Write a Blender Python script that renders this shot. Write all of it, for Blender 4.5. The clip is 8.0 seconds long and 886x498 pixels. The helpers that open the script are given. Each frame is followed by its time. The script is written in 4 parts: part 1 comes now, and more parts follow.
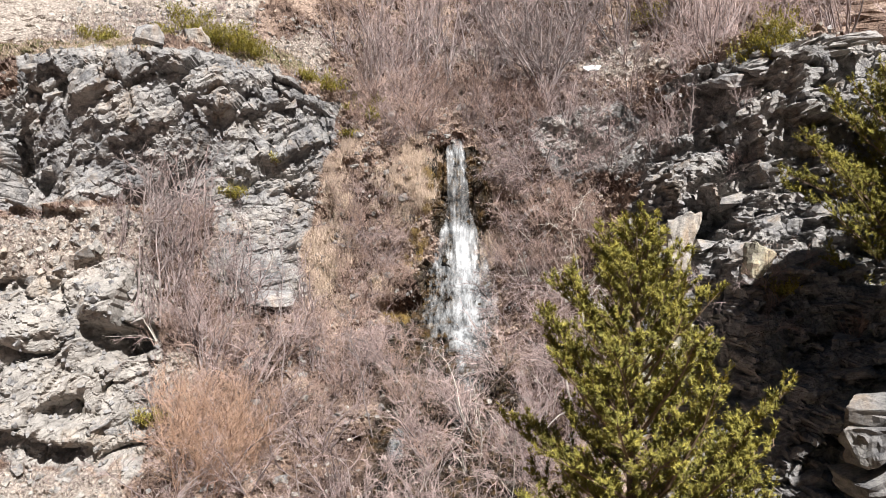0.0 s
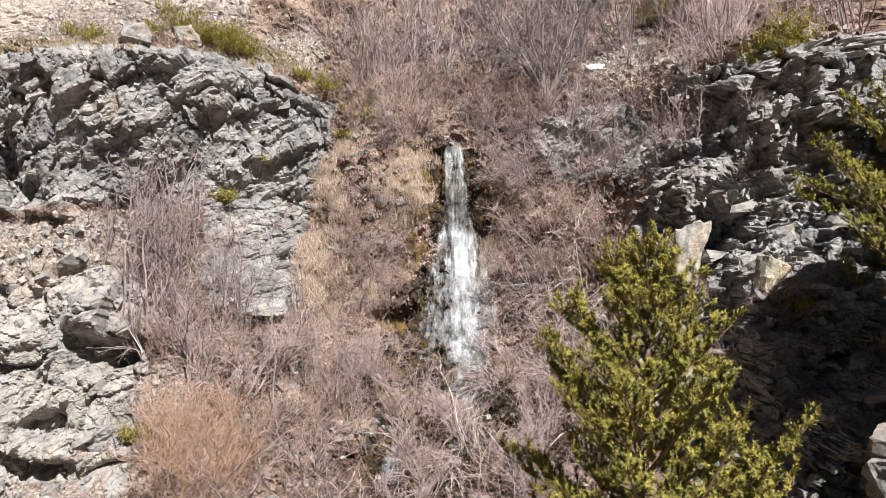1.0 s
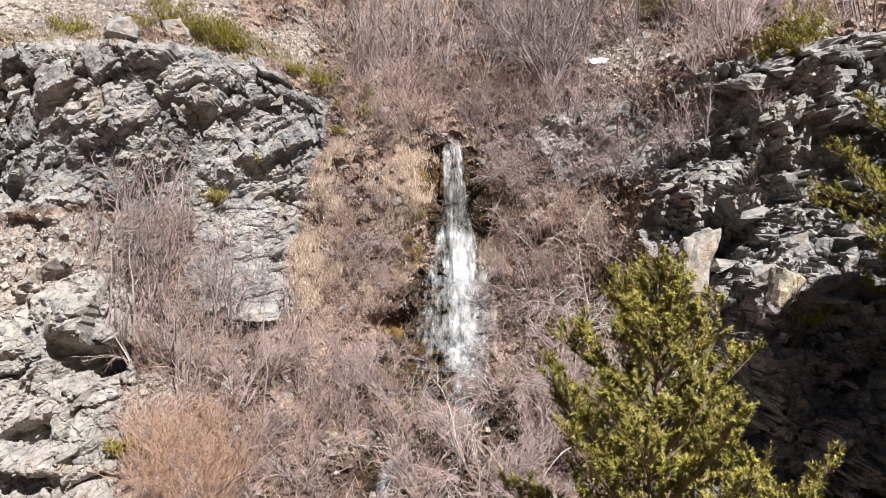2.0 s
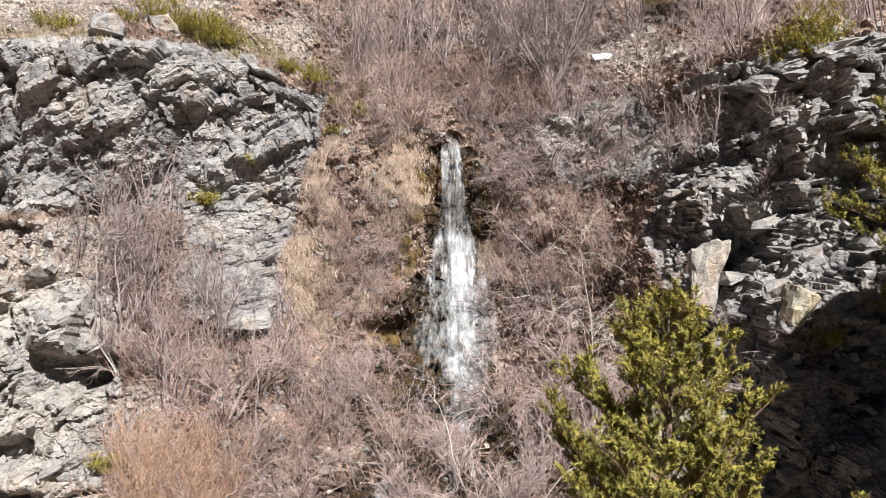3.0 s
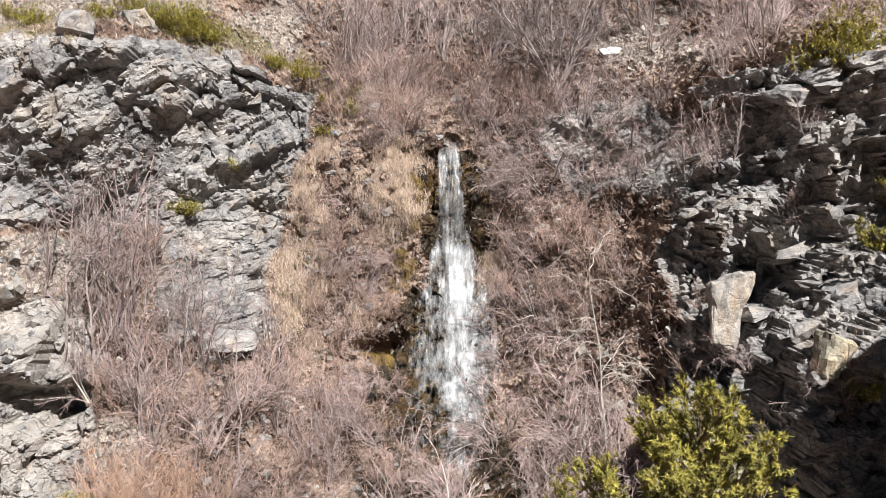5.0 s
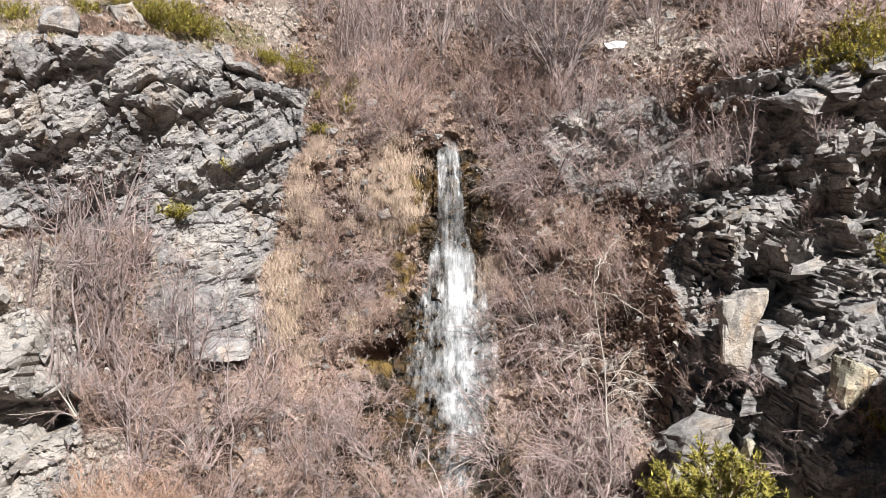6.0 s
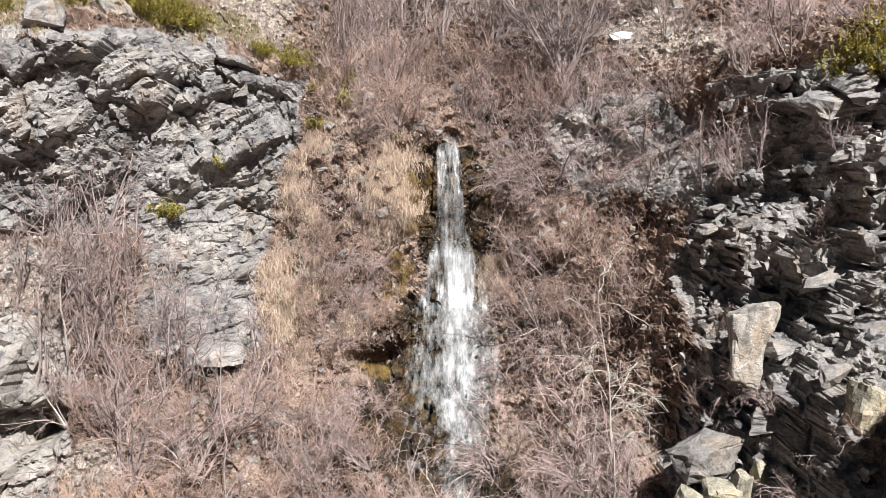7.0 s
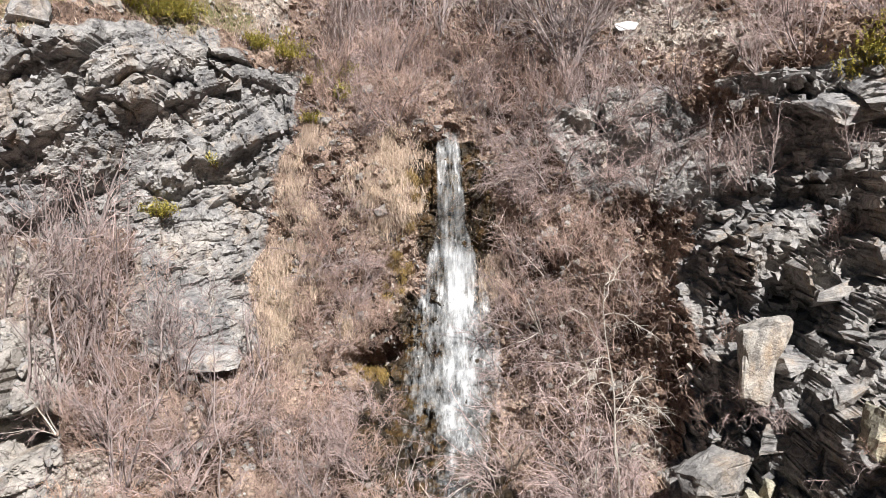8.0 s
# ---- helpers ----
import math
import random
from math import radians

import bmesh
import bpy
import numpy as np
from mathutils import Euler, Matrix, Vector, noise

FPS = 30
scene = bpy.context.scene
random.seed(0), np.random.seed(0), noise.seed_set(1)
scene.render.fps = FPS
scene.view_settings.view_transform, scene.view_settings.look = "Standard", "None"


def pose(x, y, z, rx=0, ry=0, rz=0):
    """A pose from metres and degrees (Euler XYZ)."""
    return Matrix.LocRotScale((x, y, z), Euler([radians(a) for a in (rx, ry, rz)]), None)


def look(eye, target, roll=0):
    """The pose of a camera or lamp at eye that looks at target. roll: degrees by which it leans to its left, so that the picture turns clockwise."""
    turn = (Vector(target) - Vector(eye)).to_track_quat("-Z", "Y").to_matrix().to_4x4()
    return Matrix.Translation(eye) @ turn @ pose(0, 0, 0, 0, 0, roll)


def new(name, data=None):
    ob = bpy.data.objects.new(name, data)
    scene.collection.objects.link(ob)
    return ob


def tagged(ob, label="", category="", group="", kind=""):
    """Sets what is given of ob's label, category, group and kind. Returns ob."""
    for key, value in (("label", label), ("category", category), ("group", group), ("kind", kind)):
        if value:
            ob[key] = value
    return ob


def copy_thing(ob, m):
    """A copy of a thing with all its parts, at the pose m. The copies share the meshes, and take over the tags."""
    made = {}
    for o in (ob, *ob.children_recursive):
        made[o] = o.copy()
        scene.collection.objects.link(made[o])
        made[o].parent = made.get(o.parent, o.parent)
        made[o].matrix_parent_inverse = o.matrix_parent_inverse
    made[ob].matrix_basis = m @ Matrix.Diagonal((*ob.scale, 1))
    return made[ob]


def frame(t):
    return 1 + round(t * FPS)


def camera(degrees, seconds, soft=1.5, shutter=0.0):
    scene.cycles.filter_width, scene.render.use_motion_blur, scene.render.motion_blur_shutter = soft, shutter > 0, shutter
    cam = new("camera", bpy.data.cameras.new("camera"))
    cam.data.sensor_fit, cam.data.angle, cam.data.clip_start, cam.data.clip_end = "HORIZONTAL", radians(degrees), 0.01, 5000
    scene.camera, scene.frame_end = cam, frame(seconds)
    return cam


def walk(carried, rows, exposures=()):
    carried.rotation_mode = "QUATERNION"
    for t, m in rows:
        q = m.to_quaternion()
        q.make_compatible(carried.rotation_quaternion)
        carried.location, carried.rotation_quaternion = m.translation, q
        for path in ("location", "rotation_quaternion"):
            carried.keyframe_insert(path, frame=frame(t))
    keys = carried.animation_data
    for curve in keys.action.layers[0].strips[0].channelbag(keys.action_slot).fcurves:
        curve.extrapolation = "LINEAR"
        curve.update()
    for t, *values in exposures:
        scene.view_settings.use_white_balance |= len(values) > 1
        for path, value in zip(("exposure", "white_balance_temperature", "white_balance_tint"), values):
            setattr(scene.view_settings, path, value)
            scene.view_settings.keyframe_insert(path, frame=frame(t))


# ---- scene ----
cam = camera(54.6, 8.0, soft=0.5)
METRES, EYE, TILT, LEAN, TURN = 8.0, 1.5, 0.0, 0.0, 0.0
ROWS = [
    (0.0, 0.0, 0.0, 0.0, -0.0, 0.0, 0.0),
    (0.5, 0.0061, 0.0596, 0.0238, 0.0, -0.07, -0.04),
    (1.0, 0.0092, 0.1175, 0.0497, 0.02, -0.43, -0.04),
    (1.5, 0.0125, 0.1729, 0.0804, 0.02, -0.91, -0.04),
    (3.0, 0.0264, 0.334, 0.1836, 0.06, -2.42, -0.06),
    (3.5, 0.0314, 0.3874, 0.2191, 0.08, -2.91, -0.07),
    (4.0, 0.0352, 0.4407, 0.2547, 0.09, -3.41, -0.08),
    (4.5, 0.0369, 0.494, 0.2916, 0.11, -3.92, -0.06),
    (6.0, 0.0405, 0.6503, 0.4098, 0.11, -5.95, -0.08),
    (6.5, 0.0425, 0.6956, 0.4472, 0.14, -6.75, -0.09),
    (7.0, 0.0441, 0.7394, 0.4844, 0.16, -7.61, -0.12),
    (7.5, 0.0453, 0.7824, 0.5207, 0.19, -8.46, -0.1),
    (8.0, 0.0461, 0.8236, 0.5569, 0.2, -9.33, -0.1),
]
walk(cam, [(t, pose(0, 0, EYE, TILT, LEAN, TURN) @ pose(METRES * x, METRES * y, METRES * z, 90 + pitch, roll, yaw)) for t, x, y, z, yaw, pitch, roll in ROWS])

# ---- world and sun ----
SUN_TO = Vector((0.28, -0.58, 0.76)).normalized()
world = bpy.data.worlds.new("sky")
scene.world = world
world.use_nodes = True
wn = world.node_tree
sky = wn.nodes.new("ShaderNodeTexSky")
sky.sky_type, sky.sun_disc = "NISHITA", False
sky.sun_elevation = math.asin(SUN_TO.z)
sky.sun_rotation = math.atan2(SUN_TO.x, SUN_TO.y)
sky.altitude = 1200
wn.links.new(sky.outputs["Color"], wn.nodes["Background"].inputs["Color"])
wn.nodes["Background"].inputs["Strength"].default_value = 0.0070
sun = new("sun", bpy.data.lights.new("sun", "SUN"))
sun.data.energy, sun.data.angle, sun.data.color = 5.0, radians(0.53), (1.0, 0.975, 0.95)
sun.matrix_world = look(SUN_TO * 60, (0, 0, 0))
scene.view_settings.exposure = 1.07


# ---- materials ----
def material(name, rough=0.9, spec=0.3):
    m = bpy.data.materials.new(name)
    m.use_nodes = True
    b = m.node_tree.nodes["Principled BSDF"]
    b.inputs["Roughness"].default_value = rough
    b.inputs["Specular IOR Level"].default_value = spec
    return m, m.node_tree, b


def tex(nt, kind, scale, detail=4.0, stretch=(1, 1, 1), turn=(0, 0, 0), rough=0.55):
    """A noise or voronoi texture in metres of the object's own space."""
    co = nt.nodes.new("ShaderNodeTexCoord")
    mp = nt.nodes.new("ShaderNodeMapping")
    mp.inputs["Scale"].default_value = stretch
    mp.inputs["Rotation"].default_value = turn
    nt.links.new(co.outputs["Object"], mp.inputs["Vector"])
    t = nt.nodes.new("ShaderNodeTexNoise" if kind == "noise" else "ShaderNodeTexVoronoi")
    t.inputs["Scale"].default_value = scale
    if kind == "noise":
        t.inputs["Detail"].default_value = detail
        t.inputs["Roughness"].default_value = rough
    nt.links.new(mp.outputs["Vector"], t.inputs["Vector"])
    return t


def ramp(nt, socket, stops):
    r = nt.nodes.new("ShaderNodeValToRGB")
    r.color_ramp.elements[0].position, r.color_ramp.elements[1].position = stops[0][0], stops[-1][0]
    for at, c in stops[1:-1]:
        r.color_ramp.elements.new(at)
    for e, (at, c) in zip(r.color_ramp.elements, stops):
        e.position, e.color = at, (*c, 1)
    nt.links.new(socket, r.inputs["Fac"])
    return r.outputs["Color"]


def mixed(nt, fac, a, b, how="MIX"):
    m = nt.nodes.new("ShaderNodeMix")
    m.data_type, m.blend_type = "RGBA", how
    if isinstance(fac, float):
        m.inputs[0].default_value = fac
    else:
        nt.links.new(fac, m.inputs[0])
    for s, i in ((a, 6), (b, 7)):
        if isinstance(s, tuple):
            m.inputs[i].default_value = (*s, 1)
        else:
            nt.links.new(s, m.inputs[i])
    return m.outputs[2]


def bump(nt, b, height, depth, strength=1.0, under=None):
    n = nt.nodes.new("ShaderNodeBump")
    n.inputs["Strength"].default_value, n.inputs["Distance"].default_value = strength, depth
    nt.links.new(height, n.inputs["Height"])
    if under:
        nt.links.new(under, n.inputs["Normal"])
    nt.links.new(n.outputs["Normal"], b.inputs["Normal"])
    return n.outputs["Normal"]


def attr(nt, name):
    a = nt.nodes.new("ShaderNodeAttribute")
    a.attribute_name = name
    return a.outputs["Fac"]


def sharpen(nt, mask, noise_out, lo=0.42, hi=0.58, weight=0.5):
    """A ragged edge for a soft cover mask: the mask broken up by a noise."""
    a = nt.nodes.new("ShaderNodeMath")
    a.operation = "MULTIPLY_ADD"
    nt.links.new(noise_out, a.inputs[0])
    a.inputs[1].default_value = weight
    nt.links.new(mask, a.inputs[2])
    r = nt.nodes.new("ShaderNodeMapRange")
    r.inputs["From Min"].default_value, r.inputs["From Max"].default_value = lo + weight / 2, hi + weight / 2
    nt.links.new(a.outputs[0], r.inputs["Value"])
    return r.outputs["Result"]


def cracks(nt, scale, warp, wide):
    """Joints of broken stone: nought on a joint, one off it."""
    co = nt.nodes.new("ShaderNodeTexCoord")
    n = tex(nt, "noise", scale * 1.3, 5)
    m = nt.nodes.new("ShaderNodeVectorMath")
    m.operation = "MULTIPLY_ADD"
    nt.links.new(n.outputs["Color"], m.inputs[0])
    m.inputs[1].default_value = (warp,) * 3
    nt.links.new(co.outputs["Object"], m.inputs[2])
    v = nt.nodes.new("ShaderNodeTexVoronoi")
    v.feature = "DISTANCE_TO_EDGE"
    v.inputs["Scale"].default_value = scale
    nt.links.new(m.outputs[0], v.inputs["Vector"])
    r = nt.nodes.new("ShaderNodeMapRange")
    r.inputs["From Max"].default_value = wide
    nt.links.new(v.outputs["Distance"], r.inputs["Value"])
    return r.outputs["Result"]


def rock_colour(nt, tint=(1, 1, 1)):
    big = tex(nt, "noise", 0.45, 6, (1, 1, 1.6), (0.3, 0.4, 0))
    mid = tex(nt, "noise", 2.6, 8, (1, 1, 1.35), (0.35, 0.5, 0.2), 0.65)
    fine = tex(nt, "noise", 22, 5, (1, 1, 1.3), (0, 0, 0), 0.75)
    c1 = ramp(nt, big.outputs["Fac"], [(0.38, (0.168, 0.168, 0.175)), (0.48, (0.308, 0.301, 0.297)), (0.55, (0.378, 0.36, 0.343)), (0.63, (0.476, 0.438, 0.399))])
    c2 = ramp(nt, mid.outputs["Fac"], [(0.36, (0.105, 0.105, 0.112)), (0.46, (0.28, 0.273, 0.269)), (0.56, (0.371, 0.357, 0.343)), (0.66, (0.504, 0.483, 0.462))])
    c = mixed(nt, 0.5, c1, c2)
    f = ramp(nt, fine.outputs["Fac"], [(0.3, (0.55, 0.55, 0.56)), (0.65, (1.18, 1.16, 1.13))])
    c = mixed(nt, 1.0, c, f, "MULTIPLY")
    stain = tex(nt, "noise", 1.1, 5, (1, 1, 0.35), rough=0.7)
    rust = ramp(nt, stain.outputs["Fac"], [(0.55, (1, 1, 1)), (0.68, (0.86, 0.66, 0.48))])
    c = mixed(nt, 0.7, c, rust, "MULTIPLY")
    lichen = tex(nt, "noise", 5.5, 6, rough=0.75)
    c = mixed(nt, 0.75, c, ramp(nt, lichen.outputs["Fac"], [(0.4, (0.6, 0.6, 0.63)), (0.48, (1, 1, 1)), (0.6, (1, 1, 1)), (0.68, (1.2, 1.17, 1.1))]), "MULTIPLY")
    drip = tex(nt, "noise", 2.4, 5, (1, 1, 0.12), rough=0.6)
    c = mixed(nt, 0.6, c, ramp(nt, drip.outputs["Fac"], [(0.38, (0.6, 0.6, 0.62)), (0.47, (1, 1, 1))]), "MULTIPLY")
    if tint != (1, 1, 1):
        c = mixed(nt, 1.0, c, tint, "MULTIPLY")
    return c, mid, fine


def land_material():
    """Rock, leaf-strewn soil, straw-covered ledges, the wet stone behind the fall and the stream bed darkened for
    thicket shade, by the cover masks of the ground.
    """
    m, nt, b = material("hillside", 0.92, 0.25)
    rock, mid, fine = rock_colour(nt)
    blot = tex(nt, "noise", 0.7, 5)
    grit = tex(nt, "noise", 9, 7, rough=0.7)
    leaf = tex(nt, "voronoi", 16)
    soil = ramp(nt, blot.outputs["Fac"], [(0.36, (0.094, 0.066, 0.055)), (0.48, (0.196, 0.146, 0.120)), (0.62, (0.369, 0.302, 0.257))])
    litter = ramp(nt, leaf.outputs["Color"], [(0.1, (0.45, 0.36, 0.33)), (0.5, (0.95, 0.88, 0.82)), (0.9, (1.35, 1.25, 1.2))])
    soil = mixed(nt, 0.8, soil, litter, "MULTIPLY")
    g = ramp(nt, grit.outputs["Fac"], [(0.32, (0.55, 0.52, 0.5)), (0.6, (1.1, 1.08, 1.05))])
    soil = mixed(nt, 0.7, soil, g, "MULTIPLY")
    straw = ramp(nt, tex(nt, "noise", 14, 5, (1, 1, 0.18)).outputs["Fac"], [(0.3, (0.182, 0.133, 0.084)), (0.5, (0.315, 0.245, 0.161)), (0.7, (0.42, 0.343, 0.238))])
    wet_shade_colour = ramp(nt, tex(nt, "noise", 3, 6, (1, 1, 0.4)).outputs["Fac"], [(0.3, (0.014, 0.012, 0.01)), (0.5, (0.04, 0.029, 0.018)), (0.62, (0.085, 0.05, 0.02)), (0.75, (0.065, 0.058, 0.02))])
    green = ramp(nt, tex(nt, "noise", 6, 5).outputs["Fac"], [(0.35, (0.196, 0.164, 0.098)), (0.65, (0.14, 0.14, 0.063))])
    edge = tex(nt, "noise", 2.2, 6, rough=0.7).outputs["Fac"]
    rock = mixed(nt, sharpen(nt, attr(nt, "pale"), edge), rock, mixed(nt, 0.3, rock, (0.46, 0.41, 0.35)))
    earth = ramp(nt, grit.outputs["Fac"], [(0.3, (0.189, 0.168, 0.15)), (0.48, (0.322, 0.297, 0.269)), (0.66, (0.462, 0.434, 0.399))])
    soil = mixed(nt, sharpen(nt, attr(nt, "talus"), edge), soil, mixed(nt, 0.8, earth, litter, "MULTIPLY"))
    c = mixed(nt, sharpen(nt, attr(nt, "rock"), edge), soil, rock)
    c = mixed(nt, sharpen(nt, attr(nt, "turf"), edge), c, green)
    c = mixed(nt, sharpen(nt, attr(nt, "straw"), edge), c, straw)
    wet = sharpen(nt, attr(nt, "wet"), edge)
    c = mixed(nt, wet, c, wet_shade_colour)
    nt.links.new(c, b.inputs["Base Color"])
    r = nt.nodes.new("ShaderNodeMapRange")
    r.inputs["To Min"].default_value, r.inputs["To Max"].default_value = 0.93, 0.3
    nt.links.new(wet, r.inputs["Value"])
    nt.links.new(r.outputs["Result"], b.inputs["Roughness"])
    n0 = bump(nt, b, cracks(nt, 1.9, 0.35, 0.07), 0.06, 0.7)
    n1 = bump(nt, b, mid.outputs["Fac"], 0.10, 0.7, n0)
    n2 = bump(nt, b, grit.outputs["Fac"], 0.05, 0.8, n1)
    bump(nt, b, fine.outputs["Fac"], 0.02, 0.8, n2)
    return m


def stone_material(name, tint):
    m, nt, b = material(name, 0.9, 0.25)
    c, mid, fine = rock_colour(nt, tint)
    nt.links.new(c, b.inputs["Base Color"])
    n0 = bump(nt, b, cracks(nt, 1.7, 0.7, 0.035), 0.03, 0.4)
    n1 = bump(nt, b, mid.outputs["Fac"], 0.06, 0.7, n0)
    bump(nt, b, fine.outputs["Fac"], 0.02, 0.8, n1)
    return m


def bark_material(name, dark, light, scale=6.0, vary=0.35):
    m, nt, b = material(name, 0.85, 0.25)
    n = tex(nt, "noise", scale, 5, (1, 1, 0.35))
    c = ramp(nt, n.outputs["Fac"], [(0.3, dark), (0.7, light)])
    inf = nt.nodes.new("ShaderNodeObjectInfo")
    k = ramp(nt, inf.outputs["Random"], [(0.0, (1 - vary,) * 3), (1.0, (1 + vary, 1 + vary * 0.9, 1 + vary * 0.8))])
    nt.links.new(mixed(nt, 1.0, c, k, "MULTIPLY"), b.inputs["Base Color"])
    return m


def needle_material(name, dark, mid, light):
    m, nt, b = material(name, 0.75, 0.15)
    geo = nt.nodes.new("ShaderNodeNewGeometry")
    c = ramp(nt, geo.outputs["Random Per Island"], [(0.0, dark), (0.5, mid), (1.0, light)])
    n = tex(nt, "noise", 5.0, 4)
    k = ramp(nt, n.outputs["Fac"], [(0.36, (0.68, 0.72, 0.75)), (0.62, (1.25, 1.2, 1.0))])
    nt.links.new(mixed(nt, 1.0, c, k, "MULTIPLY"), b.inputs["Base Color"])
    return m


def blade_material(name, dark, light):
    m, nt, b = material(name, 0.8, 0.25)
    geo = nt.nodes.new("ShaderNodeNewGeometry")
    c = ramp(nt, geo.outputs["Random Per Island"], [(0.0, dark), (1.0, light)])
    inf = nt.nodes.new("ShaderNodeObjectInfo")
    c = mixed(nt, 1.0, c, ramp(nt, inf.outputs["Random"], [(0.0, (0.72, 0.68, 0.66)), (0.6, (1.0, 1.0, 1.0)), (1.0, (1.18, 1.16, 1.12))]), "MULTIPLY")
    nt.links.new(c, b.inputs["Base Color"])
    return m


def water_material():
    """White water: threads drawn out downwards, torn into lace, thin enough in places to show the rock."""
    m, nt, b = material("falling_water", 0.3, 0.4)
    thread = tex(nt, "noise", 7.0, 4, (1, 0.3, 0.10), rough=0.6)
    lace = tex(nt, "noise", 4.5, 6, (1, 0.6, 0.45), rough=0.7)
    fine = tex(nt, "noise", 26.0, 4, (1, 0.3, 0.10), rough=0.65)
    s = mixed(nt, 0.45, thread.outputs["Fac"], lace.outputs["Fac"])
    s = mixed(nt, 0.22, s, fine.outputs["Fac"])
    nt.links.new(ramp(nt, s, [(0.40, (0.38, 0.40, 0.42)), (0.60, (0.68, 0.69, 0.70))]), b.inputs["Base Color"])
    a = nt.nodes.new("ShaderNodeMath")
    a.operation = "ADD"
    nt.links.new(s, a.inputs[0])
    nt.links.new(attr(nt, "foam"), a.inputs[1])
    r = nt.nodes.new("ShaderNodeMapRange")
    r.inputs["From Min"].default_value, r.inputs["From Max"].default_value = 0.49, 0.95
    r.inputs["To Max"].default_value = 0.88
    nt.links.new(a.outputs[0], r.inputs["Value"])
    nt.links.new(r.outputs["Result"], b.inputs["Alpha"])
    bump(nt, b, s, 0.03, 0.3)
    return m


M_LAND = land_material()
M_STONE = stone_material("pale_rock", (1.12, 1.1, 1.05))
M_STONE_GREY = stone_material("grey_rock", (0.95, 0.96, 0.98))
M_STONE_DARK = stone_material("weathered_rock", (0.7, 0.7, 0.7))
M_STONE_LICHEN = stone_material("lichen_rock", (1.14, 1.11, 0.9))
M_LAND_ROCK = stone_material("cliff_rock", (1.0, 1.0, 1.0))
M_TWIG = bark_material("grey_twigs", (0.198, 0.146, 0.141), (0.472, 0.379, 0.363))
M_TWIG_RED = bark_material("reddish_twigs", (0.246, 0.171, 0.144), (0.448, 0.332, 0.285), vary=0.25)
M_TWIG_ORANGE = bark_material("orange_twigs", (0.295, 0.182, 0.123), (0.457, 0.308, 0.226), vary=0.15)
M_STEM = bark_material("grey_bark", (0.145, 0.120, 0.117), (0.366, 0.313, 0.306))
M_PALE = bark_material("pale_dead_wood", (0.294, 0.266, 0.238), (0.476, 0.448, 0.406))
M_PINE_BARK = bark_material("pine_bark", (0.112, 0.077, 0.059), (0.294, 0.217, 0.154), 12)
M_NEEDLE = needle_material("pine_needles", (0.162, 0.151, 0.037), (0.254, 0.230, 0.059), (0.362, 0.318, 0.096))
M_JUNIPER = needle_material("juniper_needles", (0.182, 0.166, 0.037), (0.300, 0.266, 0.064), (0.437, 0.367, 0.113))
M_STRAW = blade_material("dry_grass", (0.308, 0.228, 0.175), (0.658, 0.530, 0.429))
M_OCHRE = blade_material("ochre_grass", (0.13, 0.085, 0.025), (0.36, 0.25, 0.09))
M_WATER = water_material()
M_SNOW = material("old_snow", 0.6, 0.4)[0]
M_SNOW.node_tree.nodes["Principled BSDF"].inputs["Base Color"].default_value = (0.82, 0.84, 0.87, 1)


# ---- noise on arrays of points ----
def hashed(i, j, k, seed):
    h = (i.astype(np.int64) * 73856093) ^ (j.astype(np.int64) * 19349663) ^ (k.astype(np.int64) * 83492791) ^ (seed * 2654435761)
    h = (h ^ (h >> 13)) * 1274126177 & 0xFFFFFFFF
    h = (h ^ (h >> 16)) * 2246822519 & 0xFFFFFFFF
    return ((h ^ (h >> 15)) & 0xFFFFFF) / float(0xFFFFFF)


def value_noise(p, seed):
    f = np.floor(p)
    u = p - f
    u = u * u * (3 - 2 * u)
    i, j, k = (f[:, a] for a in range(3))
    total = np.zeros(len(p))
    for a in (0, 1):
        for b in (0, 1):
            for c in (0, 1):
                w = (u[:, 0] if a else 1 - u[:, 0]) * (u[:, 1] if b else 1 - u[:, 1]) * (u[:, 2] if c else 1 - u[:, 2])
                total += w * hashed(i + a, j + b, k + c, seed)
    return total * 2 - 1


def fbm(p, octaves, seed):
    total, amp = np.zeros(len(p)), 1.0
    for o in range(octaves):
        total += amp * value_noise(p * 2.0 ** o + 17.3 * o, seed + o)
        amp *= 0.5
    return total


def facets(p, seed, tilt=0.6):
    """Broken rock: every cell of a jittered grid is a block of its own height and slant. Returns the height and how near a joint is (0 on it)."""
    f = np.floor(p)
    best, second = np.full(len(p), 9e9), np.full(len(p), 9e9)
    out = np.zeros(len(p))
    for a in (-1, 0, 1):
        for b in (-1, 0, 1):
            for c in (-1, 0, 1):
                i, j, k = f[:, 0] + a, f[:, 1] + b, f[:, 2] + c
                d = p - np.stack((i + hashed(i, j, k, seed), j + hashed(i, j, k, seed + 1), k + hashed(i, j, k, seed + 2)), 1)
                r = (d * d).sum(1)
                h = hashed(i, j, k, seed + 3) * 2 - 1
                for axis in range(3):
                    h = h + tilt * 2 * d[:, axis] * (hashed(i, j, k, seed + 4 + axis) * 2 - 1)
                near = r < best
                second = np.where(near, best, np.minimum(second, r))
                out = np.where(near, h, out)
                best = np.where(near, r, best)
    return out, np.sqrt(second) - np.sqrt(best)


